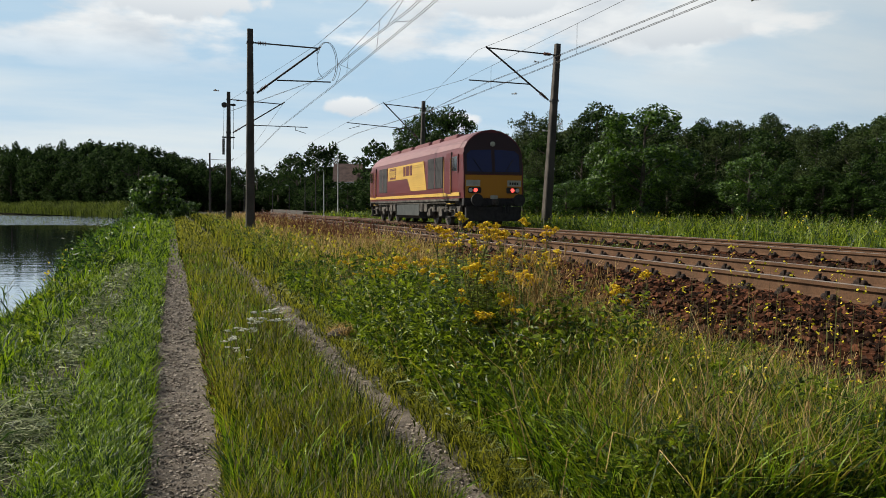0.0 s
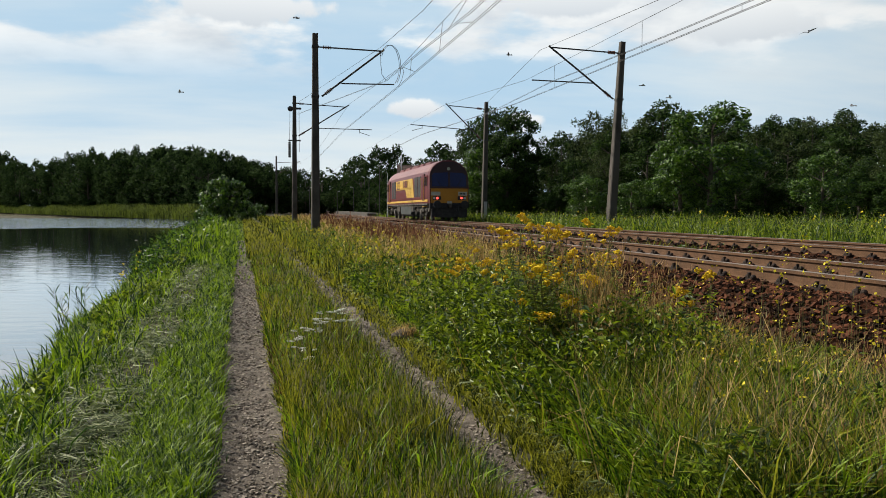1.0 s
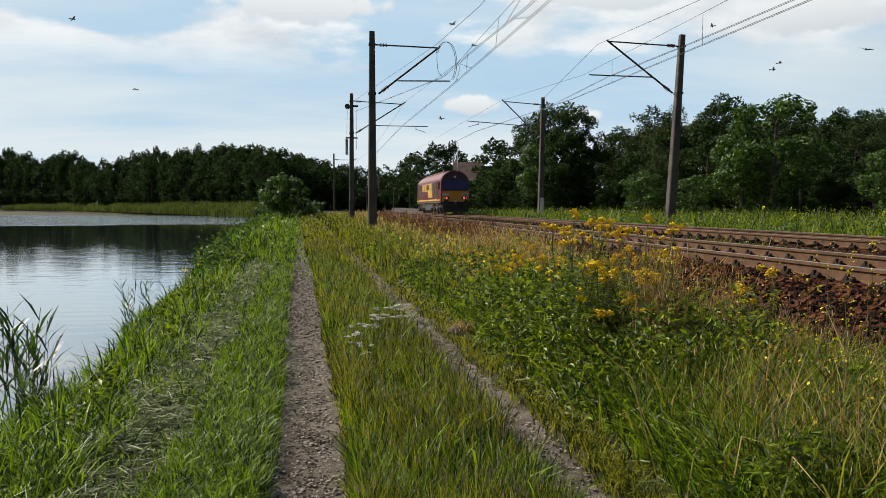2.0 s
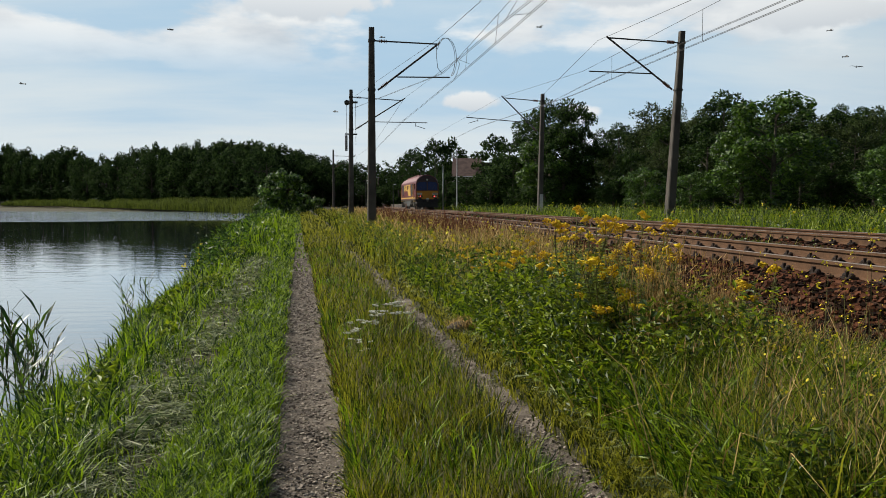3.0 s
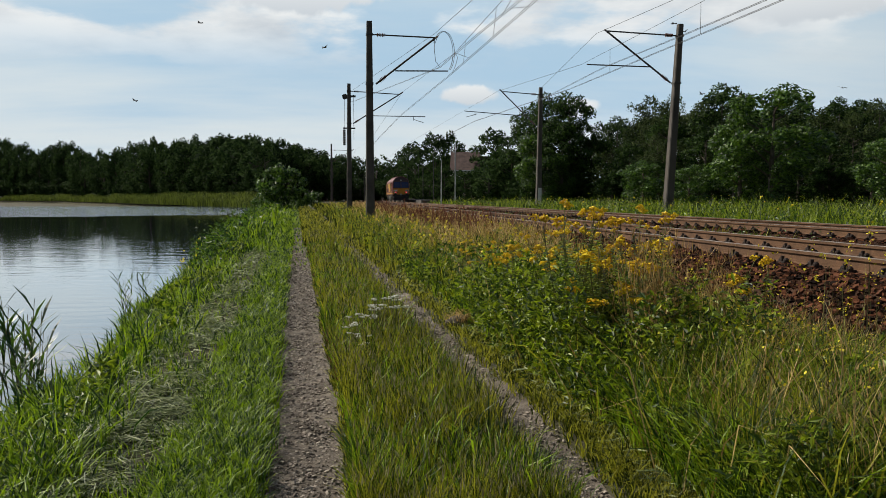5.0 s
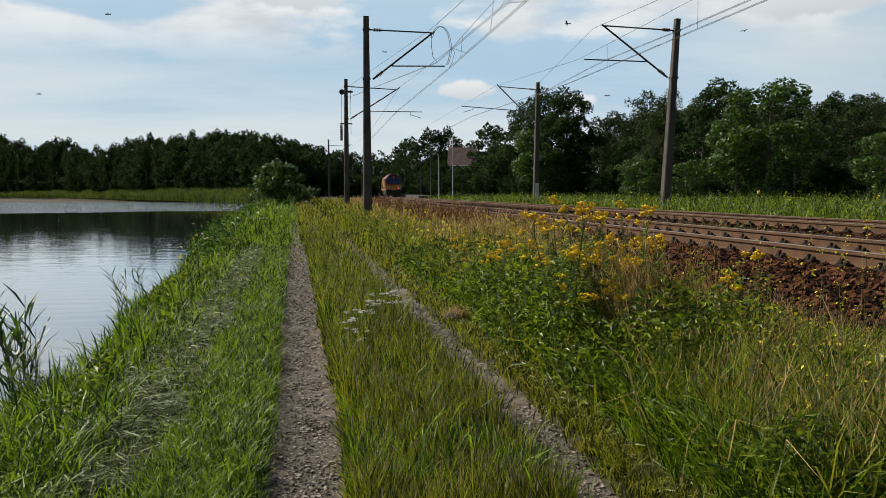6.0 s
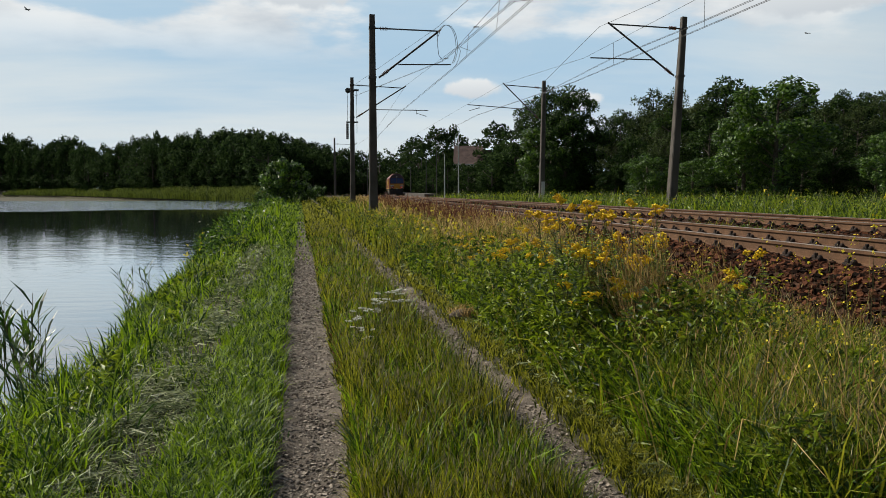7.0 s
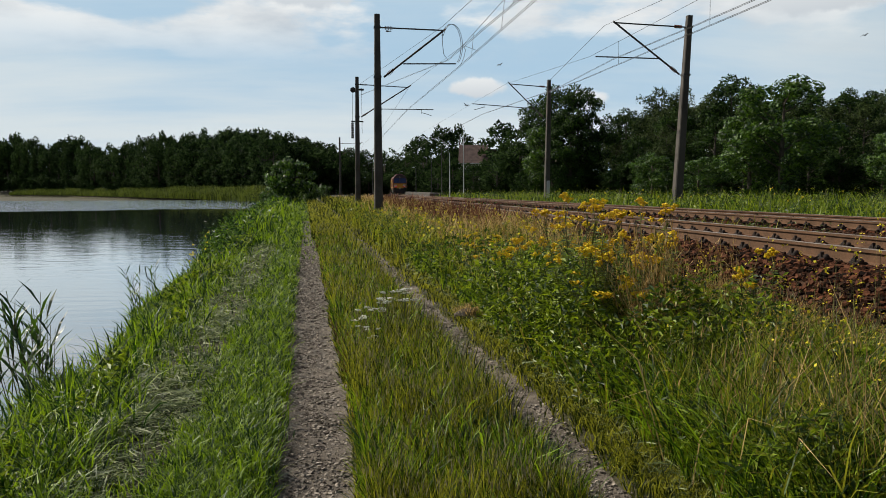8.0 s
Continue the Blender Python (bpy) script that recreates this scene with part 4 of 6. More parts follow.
def build_woods():
    rng = np.random.default_rng(5)
    protos = [build_tree(11, 10, 3.2, 12000, 0.125, LEAF), build_tree(12, 10, 2.8, 10000, 0.12, LEAF),
              build_tree(13, 10, 2.4, 8000, 0.095, LEAF_BIRCH, "birch", 0.16), build_tree(14, 10, 2.6, 8500, 0.095, LEAF_BIRCH, "birch", 0.16),
              build_tree(15, 10, 3.4, 9000, 0.15, LEAF_BRIGHT)]
    far = [build_tree(21, 10, 3.4, 2600, 0.25, LEAF_FAR), build_tree(22, 10, 3.0, 2400, 0.24, LEAF_FAR), build_tree(23, 10, 3.9, 2800, 0.26, LEAF_FAR)]
    done = set()

    def put(k, x, y, h, label, wide=1.0, pool=protos, group="wood beside the railway"):
        p = pool[k]
        z = float(height(x, y)) - 0.05
        ob = place(p, p.name in done, x, y, z, rng.random() * 360, (h / 10 * wide, h / 10 * wide, h / 10), label, "tree", group)
        done.add(p.name)
        return ob

    # wood on the far side of the railway: bearing right of straight ahead and distance; its skyline as rise over distance
    edge = [(46, 58), (43.5, 60), (41, 62), (38.5, 64), (36, 66), (33.5, 68), (31.3, 70), (29.0, 73), (26.6, 76), (24.6, 79), (22.4, 83), (20.6, 88), (19.2, 96)]
    skyline = (19.2, 20.6, 21.6, 23.2, 24.9, 26.2, 27.9, 29.4, 30.6, 31.7, 33.1, 34.5, 40, 46)
    rise = (0.076, 0.090, 0.108, 0.103, 0.113, 0.113, 0.102, 0.111, 0.101, 0.106, 0.097, 0.095, 0.098, 0.096)
    for i, (b, d) in enumerate(edge):
        for row in range(3):
            bb, dd = b + rng.normal() * 0.5 + (0.0, 1.1, -0.5)[row], d + row * 5 + rng.normal() * 1.2
            hh = (np.interp(bb, skyline, rise) * dd + 1.6) * ((0.72, 0.90, 1.02)[row] + 0.045 * rng.normal())
            k = (0, 2, 3, 1, 3, 2)[(i * 2 + row) % 6] if row else (2, 1, 3, 0)[i % 4]
            word = "slender birch with drooping grey-green leaves" if k in (2, 3) else "dense dark green broadleaf tree"
            put(k, dd * math.sin(radians(bb)), dd * math.cos(radians(bb)), hh, word + " at the wood's edge", 1.05 + 0.2 * rng.random())
    # undergrowth that closes the wood's edge
    for i in range(26):
        b = 13.0 + 34.0 * i / 26 + rng.normal() * 0.3
        d = np.interp(b, (13, 17, 23, 31, 46), (104, 91, 77, 66, 55)) + rng.normal() * 1.2 + 2
        put((0, 1)[i % 2], d * math.sin(radians(b)), d * math.cos(radians(b)), 3.0 + 1.6 * rng.random(), "low dark green bush at the wood's edge", 1.9)
    # one large round tree beside the line
    for b, d, h, w in ((16.7, 92, 12.2, 0.95), (15.3, 94, 12.4, 0.95), (17.4, 93, 9.5, 0.8), (14.0, 97, 11.2, 0.95), (16.1, 90, 8.5, 1.2)):
        put(0, d * math.sin(radians(b)), d * math.cos(radians(b)), h, "large round dark green broadleaf tree beside the line", w)
    # dense growth that closes the view behind the station and the line
    for i in range(30):
        b = -2.0 + 15.0 * i / 30 + rng.normal() * 0.2
        put(i % 3, 205 * math.sin(radians(b)), 205 * math.cos(radians(b)) + 6 * rng.normal(), 4.5 + 1.5 * rng.random(), "low dark green bush behind the station", 2.0, far, "trees by the station")
        d = 232 + 6 * rng.normal()
        h = np.interp(b, (-2, 3, 5, 8, 13), (8.6, 8.2, 9.5, 11.5, 12.5)) * (1 + 0.06 * rng.normal())
        put(i % 3, d * math.sin(radians(b)), d * math.cos(radians(b)), h, "dark green broadleaf tree behind the station", 1.3, far, "trees by the station")
    for i in range(16):
        b = 7.0 + 8.0 * i / 16 + rng.normal() * 0.2
        d = np.interp(b, (7, 9, 11, 15), (148, 132, 122, 108)) + rng.normal() * 2
        put(i % 3, d * math.sin(radians(b)), d * math.cos(radians(b)), np.interp(b, (7, 9.4, 10.5, 12, 15), (4.5, 4.2, 5.0, 7.0, 8.0)) * (1 + 0.08 * rng.normal()), "leafy green bush before the station house", 1.5, far, "trees by the station")
    # second line of the wood, seen through the gaps
    for i in range(24):
        b = 18.5 + 28.0 * i / 24 + rng.normal() * 0.3
        d = np.interp(b, (12, 17, 23, 31, 46), (122, 116, 100, 88, 76))
        put((0, 1, 2)[i % 3], d * math.sin(radians(b)), d * math.cos(radians(b)), np.interp(b, (12, 18, 23, 31, 46), (9.0, 8.6, 10.6, 9.4, 8.6)) * (1 + 0.05 * rng.normal()), "dense dark green broadleaf tree deeper in the wood", 1.25)
    # brighter trees that stand forward
    for b, d, h, w in ((29.5, 58, 8.2, 1.25), (27.6, 60, 6.5, 1.2), (36.2, 52, 4.6, 1.2), (15.0, 92, 8.5, 1.3), (21.5, 66, 4.0, 1.5), (24.5, 60, 3.4, 1.4)):
        put(4, d * math.sin(radians(b)), d * math.cos(radians(b)), h, "bright green leafy tree in front of the wood", w)
    # trees by the house and behind the station
    for b, d, h, w in ((11.6, 150, 13.0, 1.0), (10.4, 175, 11.0, 1.0), (8.7, 170, 14.4, 0.9), (7.6, 170, 13.8, 0.9), (6.2, 185, 13.0, 1.1), (5.0, 200, 12.0, 1.1), (3.6, 215, 11.0, 1.1),
                       (2.4, 225, 11.5, 1.1), (1.2, 230, 12.0, 1.2), (0.2, 235, 11.0, 1.2), (8.2, 130, 6.0, 1.3), (9.6, 118, 5.0, 1.5), (11.2, 112, 6.0, 1.4), (12.8, 108, 7.5, 1.3), (6.6, 150, 6.0, 1.3)):
        put(int(rng.integers(0, 3)), d * math.sin(radians(b)), d * math.cos(radians(b)), h, "dark green broadleaf tree near the station", w, far, "trees by the station")
    # wood beyond the lake
    xs = [p[0] for p in SHORE][::-1]
    ys = [p[1] for p in SHORE][::-1]
    for i in range(126):
        b = -1.0 + 25.0 * (i % 63) / 63 + rng.normal() * 0.15
        # meet the shore line
        best = 150.0
        for d in np.arange(140, 700, 2.0):
            x, y = -d * math.sin(radians(b)), d * math.cos(radians(b))
            if x > -9.5 or far_shore_side(x, y) < 0:
                best = d
            else:
                break
        d = (best if b > 3.7 else 165) + 14 + (i // 63) * 12 + abs(rng.normal()) * 5
        lift = np.interp(b, (-1, 1, 2.5, 4.3, 7.6, 10.4, 12.1, 14.2, 15.8, 17.7, 19, 24), (70, 78, 86, 93, 90, 86, 79, 68, 80, 69, 82, 76)) * ((0.86, 1.0)[i // 63] + 0.055 * rng.normal())
        h = lift / 1480 * d + 1.53 - 0.3
        put(int(rng.integers(0, 3)), -d * math.sin(radians(b)), d * math.cos(radians(b)), h, "dark green broadleaf tree on the far shore", (0.62 if h > 14 else 0.95) + 0.2 * rng.random(), far, "wood beyond the lake")
        if i < 63:
            d += 5
            put(i % 3, -d * math.sin(radians(b)), d * math.cos(radians(b)), h * 0.42, "dark green undergrowth on the far shore", 2.1, far, "wood beyond the lake")


build_woods()


# ---- grass and herbs
def blades(rng, x, y, z, h, w, lean, bias=(0.0, 0.0), heads=0.0):
    """Tapered bent blades at the given feet. Arrays; lean is the tip's sideways way as a share of the height."""
    n = len(x)
    ang = rng.random(n) * 6.2832
    dx = np.cos(ang) * lean * h + bias[0] * h
    dy = np.sin(ang) * lean * h + bias[1] * h
    across = rng.random(n) * 6.2832
    wx, wy = np.cos(across) * w * 0.5, np.sin(across) * w * 0.5
    foot = np.stack([x, y, z - 0.02], 1)
    wide = np.stack([wx, wy, np.zeros(n)], 1)
    mid = foot + np.stack([dx * 0.30, dy * 0.30, h * 0.60], 1)
    drop = np.clip(np.hypot(dx, dy) / np.maximum(h, 1e-3), 0, 1.2)
    tip = foot + np.stack([dx, dy, h * (1.0 - 0.25 * drop ** 2)], 1)
    V = np.stack([foot - wide, foot + wide, mid - wide * 0.8, mid + wide * 0.8, tip], 1)
    b = 5 * np.arange(n)[:, None]
    F = (b[:, None, :] + np.array([[0, 1, 3], [0, 3, 2], [2, 3, 4]])[None]).reshape(-1, 3)
    return V.reshape(-1, 3), F, tip


def arching(name, label, mat, seed, n, strip, h, reach, width, power=1.5, keep=None, share=1.0):
    """Broad blades that rise and bend over in an arc, in tufts."""
    rng = np.random.default_rng(seed)
    cx, cy = sample(rng, n // 7, *strip, power)
    pick = rng.integers(0, len(cx), n)
    x, y = cx[pick] + rng.normal(size=n) * 0.045, cy[pick] + rng.normal(size=n) * 0.045
    if keep is not None:
        ok = rng.random(n) < keep(x, y) * share
        x, y, pick = x[ok], y[ok], pick[ok]
    n = len(x)
    size = 0.6 + 0.7 * rng.random(len(cx))
    hh = (h[0] + (h[1] - h[0]) * rng.random(n)) * size[pick] * low_by_ballast(x, y)
    a = rng.random(n) * 6.2832
    out = reach * hh * (0.25 + rng.random(n))
    twist = a + 1.57 + 0.5 * rng.normal(size=n)
    wide = np.stack([np.cos(twist), np.sin(twist), 0.3 * rng.normal(size=n)], 1) * ((width[0] + width[1] * y) * (0.6 + 0.7 * rng.random(n)))[:, None] * 0.5
    bend = (0.5 + 0.5 * rng.random(n))
    foot = np.stack([x, y, height(x, y) - 0.02], 1)
    V = []
    for q, taper in ((0.0, 0.7), (0.35, 1.0), (0.68, 0.85), (1.0, 0.06)):
        p = foot + np.stack([np.cos(a) * out * q ** 1.6, np.sin(a) * out * q ** 1.6, hh * (1.35 * q - 0.62 * bend * q ** 2.6)], 1)
        V += [p - wide * taper, p + wide * taper]
    V = np.stack(V, 1).reshape(-1, 3)
    F = (8 * np.arange(n)[:, None, None] + np.array([[0, 1, 3, 2], [2, 3, 5, 4], [4, 5, 7, 6]])[None]).reshape(-1, 4)
    return tagged(sheet(name, V, F, mat), label, "grass", kind="stuff")


def ears(rng, tips, length, w):
    """Seed heads: two crossed slim lozenges on each tip."""
    n = len(tips)
    out, faces = [], []
    tilt = rng.normal(size=(n, 3)) * 0.25 + np.array([0, 0, 1.0])
    tilt /= np.linalg.norm(tilt, axis=1)[:, None]
    L = length * (0.7 + 0.6 * rng.random(n))[:, None]
    for k in range(2):
        a = rng.random(n) * 6.2832
        s = np.stack([np.cos(a), np.sin(a), np.zeros(n)], 1) * (w * (0.7 + 0.6 * rng.random(n)))[:, None] * 0.5
        out.append(np.stack([tips - tilt * L * 0.3, tips + s, tips + tilt * L * 0.7, tips - s], 1))
    V = np.concatenate(out).reshape(-1, 3)
    return V, np.arange(len(V)).reshape(-1, 4)


def sample(rng, n, u0, u1, y0, y1, power=1.6):
    """Feet in a strip along the cart track, thicker towards the near end."""
    r = rng.random(n)
    k = 1 - power
    y = (y0 ** k + r * (y1 ** k - y0 ** k)) ** (1 / k)
    u = u0 + (u1 - u0) * rng.random(n)
    return u - drift(y), y


def patch(x, y, scale, seed):
    """Smooth uneven growth, 0 to 1."""
    a = np.sin(x * scale * 1.7 + seed) * np.cos(y * scale * 1.1 + 2.1 * seed)
    b = np.sin((x + y) * scale * 2.3 + 3.3 * seed) * np.sin((x - 0.7 * y) * scale * 1.9 + seed * 5.1)
    return np.clip(0.5 + 0.32 * a + 0.28 * b, 0, 1)


def low_by_ballast(x, y):
    k = np.where((x > 2.5) & (x < 5.5), np.clip((5.1 - x) / 1.6, 0.45, 1), 1.0)
    far = np.clip((y - 10.0) / 4.0, 0, 1)
    return k + (1.0 - k) * far


def lawn(name, label, mat, seed, n, strip, h, lean, width=(0.0045, 0.0008), power=1.6, bias=(0, 0), keep=None, ear=None, ear_share=0.0, grow=0.5):
    rng = np.random.default_rng(seed)
    x, y = sample(rng, n, *strip, power)
    if keep is not None:
        ok = rng.random(n) < keep(x, y)
        x, y = x[ok], y[ok]
    g = 0.5 * patch(x, y, 1.3, seed) + 0.5 * patch(x, y, 6.5, seed + 2.0)
    hh = (h[0] + (h[1] - h[0]) * rng.random(len(x))) * (1 - grow + 2 * grow * g) * low_by_ballast(x, y)
    w = width[0] + width[1] * y
    V, F, tip = blades(rng, x, y, height(x, y), hh, w * (0.6 + 0.8 * rng.random(len(x))), lean * (0.3 + rng.random(len(x))), bias)
    ob = tagged(sheet(name, V, F, mat), label, "grass", kind="stuff")
    if ear is not None:
        some = rng.random(len(tip)) < ear_share
        V, F = ears(rng, tip[some], 0.055, 0.004 + 0.0007 * y[some])
        tagged(sheet("seed_heads", V, F, ear), "pale feathery grass seed heads", "grass", kind="stuff")
    return ob


def leafage(name, label, mat, seed, n, strip, h, size, keep=None, power=1.6, clump=0.0, category="herbs"):
    """Broad leaves in layers between the ground and a height that changes from place to place."""
    rng = np.random.default_rng(seed)
    x, y = sample(rng, n, *strip, power)
    if keep is not None:
        ok = rng.random(n) < keep(x, y)
        x, y = x[ok], y[ok]
    n = len(x)
    top = (h[0] + (h[1] - h[0]) * patch(x, y, 1.9, seed + 0.7)) * (0.75 + 0.25 * np.sin(x * 7 + seed) * np.sin(y * 6.1)) * low_by_ballast(x, y)
    z = height(x, y) + top * rng.random(n) ** 0.6
    p = np.stack([x, y, z], 1)
    a = rng.normal(size=(n, 3)) * 0.6 + np.array([0, 0, 0.8])
    a /= np.linalg.norm(a, axis=1)[:, None]
    t = np.cross(a, rng.normal(size=(n, 3)))
    t /= np.linalg.norm(t, axis=1)[:, None]
    b = np.cross(a, t)
    s = (size[0] + size[1] * y)[:, None] * (0.5 + rng.random(n))[:, None]
    V = np.stack([p - t * s, p + b * s * 0.38 + a * s * 0.15, p + t * s - a * s * 0.25, p - b * s * 0.38 + a * s * 0.15], 1).reshape(-1, 3)
    return tagged(sheet(name, V, np.arange(n * 4).reshape(-1, 4), mat), label, category, kind="stuff")


def dots(name, label, mat, seed, n, strip, h, size, keep=None, power=1.6):
    """Small flowers: four-petalled tilted pairs of quads on top of the growth, on thin stalks."""
    rng = np.random.default_rng(seed)
    x, y = sample(rng, n, *strip, power)
    if keep is not None:
        ok = rng.random(n) < keep(x, y)
        x, y = x[ok], y[ok]
    n = len(x)
    z = height(x, y) + h[0] + (h[1] - h[0]) * rng.random(n)
    p = np.repeat(np.stack([x, y, z], 1), 4, 0) + rng.normal(size=(n * 4, 3)) * 0.018
    a = rng.normal(size=(n * 4, 3)) * 0.6 + np.array([0, 0, 0.7])
    a /= np.linalg.norm(a, axis=1)[:, None]
    t = np.cross(a, rng.normal(size=(n * 4, 3)))
    t /= np.linalg.norm(t, axis=1)[:, None]
    b = np.cross(a, t)
    s = np.repeat(size[0] + size[1] * y, 4)[:, None] * (0.6 + 0.8 * rng.random(n * 4))[:, None]
    V = np.stack([p - t * s, p + b * s, p + t * s, p - b * s], 1).reshape(-1, 3)
    ob = tagged(sheet(name, V, np.arange(n * 16).reshape(-1, 4), mat), label, "flowers", kind="stuff")
    V, F, _ = blades(rng, x, y, height(x, y), z - height(x, y), np.full(n, 0.005), np.full(n, 0.03))
    tagged(sheet("flower_stalks", V, F, STALK), "thin stalks of small wild flowers", "flowers", kind="stuff")
    return ob


def off_bank(x, y):
    """1 well above the waterline, 0 beyond it."""
    return np.clip((x - bank_edge(y) + 0.15) / 0.25, 0, 1)


def near_water(x, y):
    d = x - bank_edge(y)
    return np.where(d > -0.12, np.exp(-(np.maximum(d, 0) / (0.55 + 0.01 * y)) ** 2), 0)


def off_ballast(x, y):
    return np.clip((4.5 + 0.22 * np.sin(y * 2.3) + 0.55 * np.clip((y - 12.0) / 4.0, 0, 1) - x) / 0.5, 0, 1)


def build_growth():
    # bank towards the water: bare swath under the hay, lush verge along the rut, tall growth at the water
    swath = lambda x, y: np.exp(-((x + drift(y) + 1.20 + 0.12 * np.sin(y * 1.7)) / 0.34) ** 2)
    lawn("bank_grass", "short green grass on the lake bank", GRASS, 101, 46000, (-3.6, -0.38, 3.2, 30), (0.05, 0.16), 0.7, keep=lambda x, y: off_bank(x, y) * (1 - 0.35 * swath(x, y)) * (0.2 + 0.8 * patch(x, y, 2.4, 6)), power=1.7, grow=0.8)
    lawn("bank_grass", "short green grass on the lake bank", GRASS, 102, 26000, (-6, -0.3, 22, 110), (0.12, 0.30), 0.6, (0.004, 0.0011), 1.5, keep=off_bank)
    arching("verge_grass", "lush bright green grass along the rut", GRASS, 103, 44000, (-0.86, -0.40, 3.2, 34), (0.05, 0.16), 0.8, (0.004, 0.0006), 1.6)
    arching("waterside_grass", "tall bright green grass and sedge at the water's edge", GRASS, 104, 34000, (-3.9, -1.55, 4.5, 32), (0.18, 0.48), 0.7, (0.008, 0.0007), 1.5, keep=lambda x, y: near_water(x, y) ** 0.7 * np.clip(patch(x, y, 1.8, 4) * 2 - 0.35, 0.08, 1))
    arching("bank_tufts", "coarse tufts of green grass on the bank", GRASS, 118, 22000, (-3.2, -1.3, 3.2, 20), (0.08, 0.28), 0.9, (0.006, 0.0007), 1.6, keep=lambda x, y: off_bank(x, y) * (patch(x, y, 1.5, 5) > 0.45))
    lawn("waterside_grass", "tall green grass and sedge at the water's edge", GRASS, 105, 60000, (-7.5, -0.9, 26, 110), (0.35, 0.95), 0.5, (0.006, 0.0012), 1.4, keep=near_water)
    leafage("waterside_herbs", "leafy green herbs along the lake bank", HERB, 106, 60000, (-3.6, -1.6, 3.2, 26), (0.05, 0.40), (0.022, 0.002), lambda x, y: off_bank(x, y) * (0.1 + 0.9 * (patch(x, y, 1.3, 3) > 0.45)))
    leafage("waterside_bushes", "dense leafy bushes along the lake bank", LEAF_BRIGHT, 107, 34000, (-8.0, -1.2, 20, 110), (0.5, 1.5), (0.03, 0.0018), lambda x, y: near_water(x - 0.25, y) * (patch(x, y, 0.35, 2) > 0.35), 1.3)
    dots("yellow_wildflowers", "yellow flowers at the water's edge", LEMON, 119, 40, (-4.2, -2.4, 18, 30), (0.4, 0.8), (0.010, 0.0006), near_water, 1.2)
    hay_place = lambda x, y: swath(x, y) * np.clip(patch(x, y, 1.7, 8) * 1.8 - 0.3, 0.15, 1)
    hay("mown_hay", 108, 66000, (-2.0, -0.6, 3.2, 50), hay_place)
    hay("mown_hay", 109, 5000, (1.62, 2.1, 3.5, 20), lambda x, y: 0.8 * patch(x, y, 2.1, 4))
    # strip between the ruts
    clumps = lambda x, y: np.clip(patch(x, y, 2.6, 5) * 1.7 - 0.35, 0.10, 1)
    lawn("strip_grass", "fine olive grass with seed heads between the wheel ruts", GRASS_OLIVE, 111, 34000, (0.15, 1.05, 3.2, 30), (0.16, 0.40), 0.30, (0.003, 0.0007), 1.8, keep=clumps, ear=SEED, ear_share=0.22)
    lawn("strip_grass", "green grass between the wheel ruts", GRASS, 112, 50000, (0.14, 1.06, 3.2, 24), (0.08, 0.28), 0.55, power=1.7, keep=lambda x, y: 0.1 + 0.9 * patch(x, y, 2.4, 5), grow=0.85)
    arching("strip_tufts", "tufts of dark green grass between the wheel ruts", GRASS, 114, 9000, (0.2, 1.05, 3.2, 20), (0.14, 0.34), 0.6, (0.006, 0.0008), 1.6, keep=lambda x, y: patch(x, y, 1.9, 7) ** 1.5)
    lawn("red_grass", "thin red-brown grass on the edge of the strip", SORREL, 115, 6000, (0.12, 0.55, 5.0, 24), (0.10, 0.26), 0.35, (0.002, 0.0006), 1.4, keep=lambda x, y: patch(x, y, 0.9, 2) ** 2)
    leafage("strip_herbs", "low leafy herbs between the wheel ruts", HERB, 116, 9000, (0.2, 1.05, 3.2, 26), (0.05, 0.22), (0.010, 0.0014), lambda x, y: patch(x, y, 2.2, 9) > 0.55)
    lawn("strip_grass", "tall olive green grass between the wheel ruts", GRASS_OLIVE, 113, 16000, (0.05, 1.2, 25, 100), (0.12, 0.32), 0.5, (0.004, 0.0012), 1.4)
    # grass creeping into the ruts farther on
    lawn("rut_grass", "sparse grass growing in the wheel rut", GRASS_OLIVE, 117, 16000, (1.05, 1.55, 5, 80), (0.04, 0.15), 0.7, (0.004, 0.001), 1.3, keep=lambda x, y: np.clip((y - 9.0) / 45.0, 0.03, 0.55) * (0.3 + patch(x, y, 2.5, 3)))
    lawn("rut_grass", "sparse grass growing in the wheel rut", GRASS, 110, 9000, (-0.34, 0.14, 10, 90), (0.04, 0.14), 0.7, (0.004, 0.001), 1.3, keep=lambda x, y: np.clip((y - 16.0) / 40.0, 0.0, 0.7) * (0.3 + patch(x, y, 2.5, 3)))
    # right of the cart track
    lawn("low_grass", "short trodden grass beside the rut", GRASS_OLIVE, 121, 22000, (1.56, 2.0, 3.2, 45), (0.03, 0.12), 0.8, power=1.7)
    tall = lambda x, y: off_ballast(x, y) * np.clip((x + drift(y) - 1.7) / 0.5, 0.15, 1)
    lawn("meadow_grass", "long green meadow grass beside the railway", GRASS, 122, 34000, (1.75, 5.0, 3.0, 24), (0.18, 0.55), 0.65, (0.005, 0.0007), 1.7, keep=tall)
    lawn("meadow_grass", "olive and straw-tinged meadow grass beside the railway", GRASS_OLIVE, 123, 24000, (1.9, 5.2, 3.0, 30), (0.25, 0.66), 0.45, (0.003, 0.0007), power=1.6, keep=tall, ear=SEED, ear_share=0.15)
    lawn("dry_meadow_grass", "dry golden grass stalks beside the railway", DRY, 124, 13000, (2.0, 5.4, 3.0, 22), (0.30, 0.78), 0.4, (0.002, 0.0006), 1.6, keep=lambda x, y: tall(x, y) * patch(x, y, 1.1, 6) ** 2, ear=DRY, ear_share=0.5)
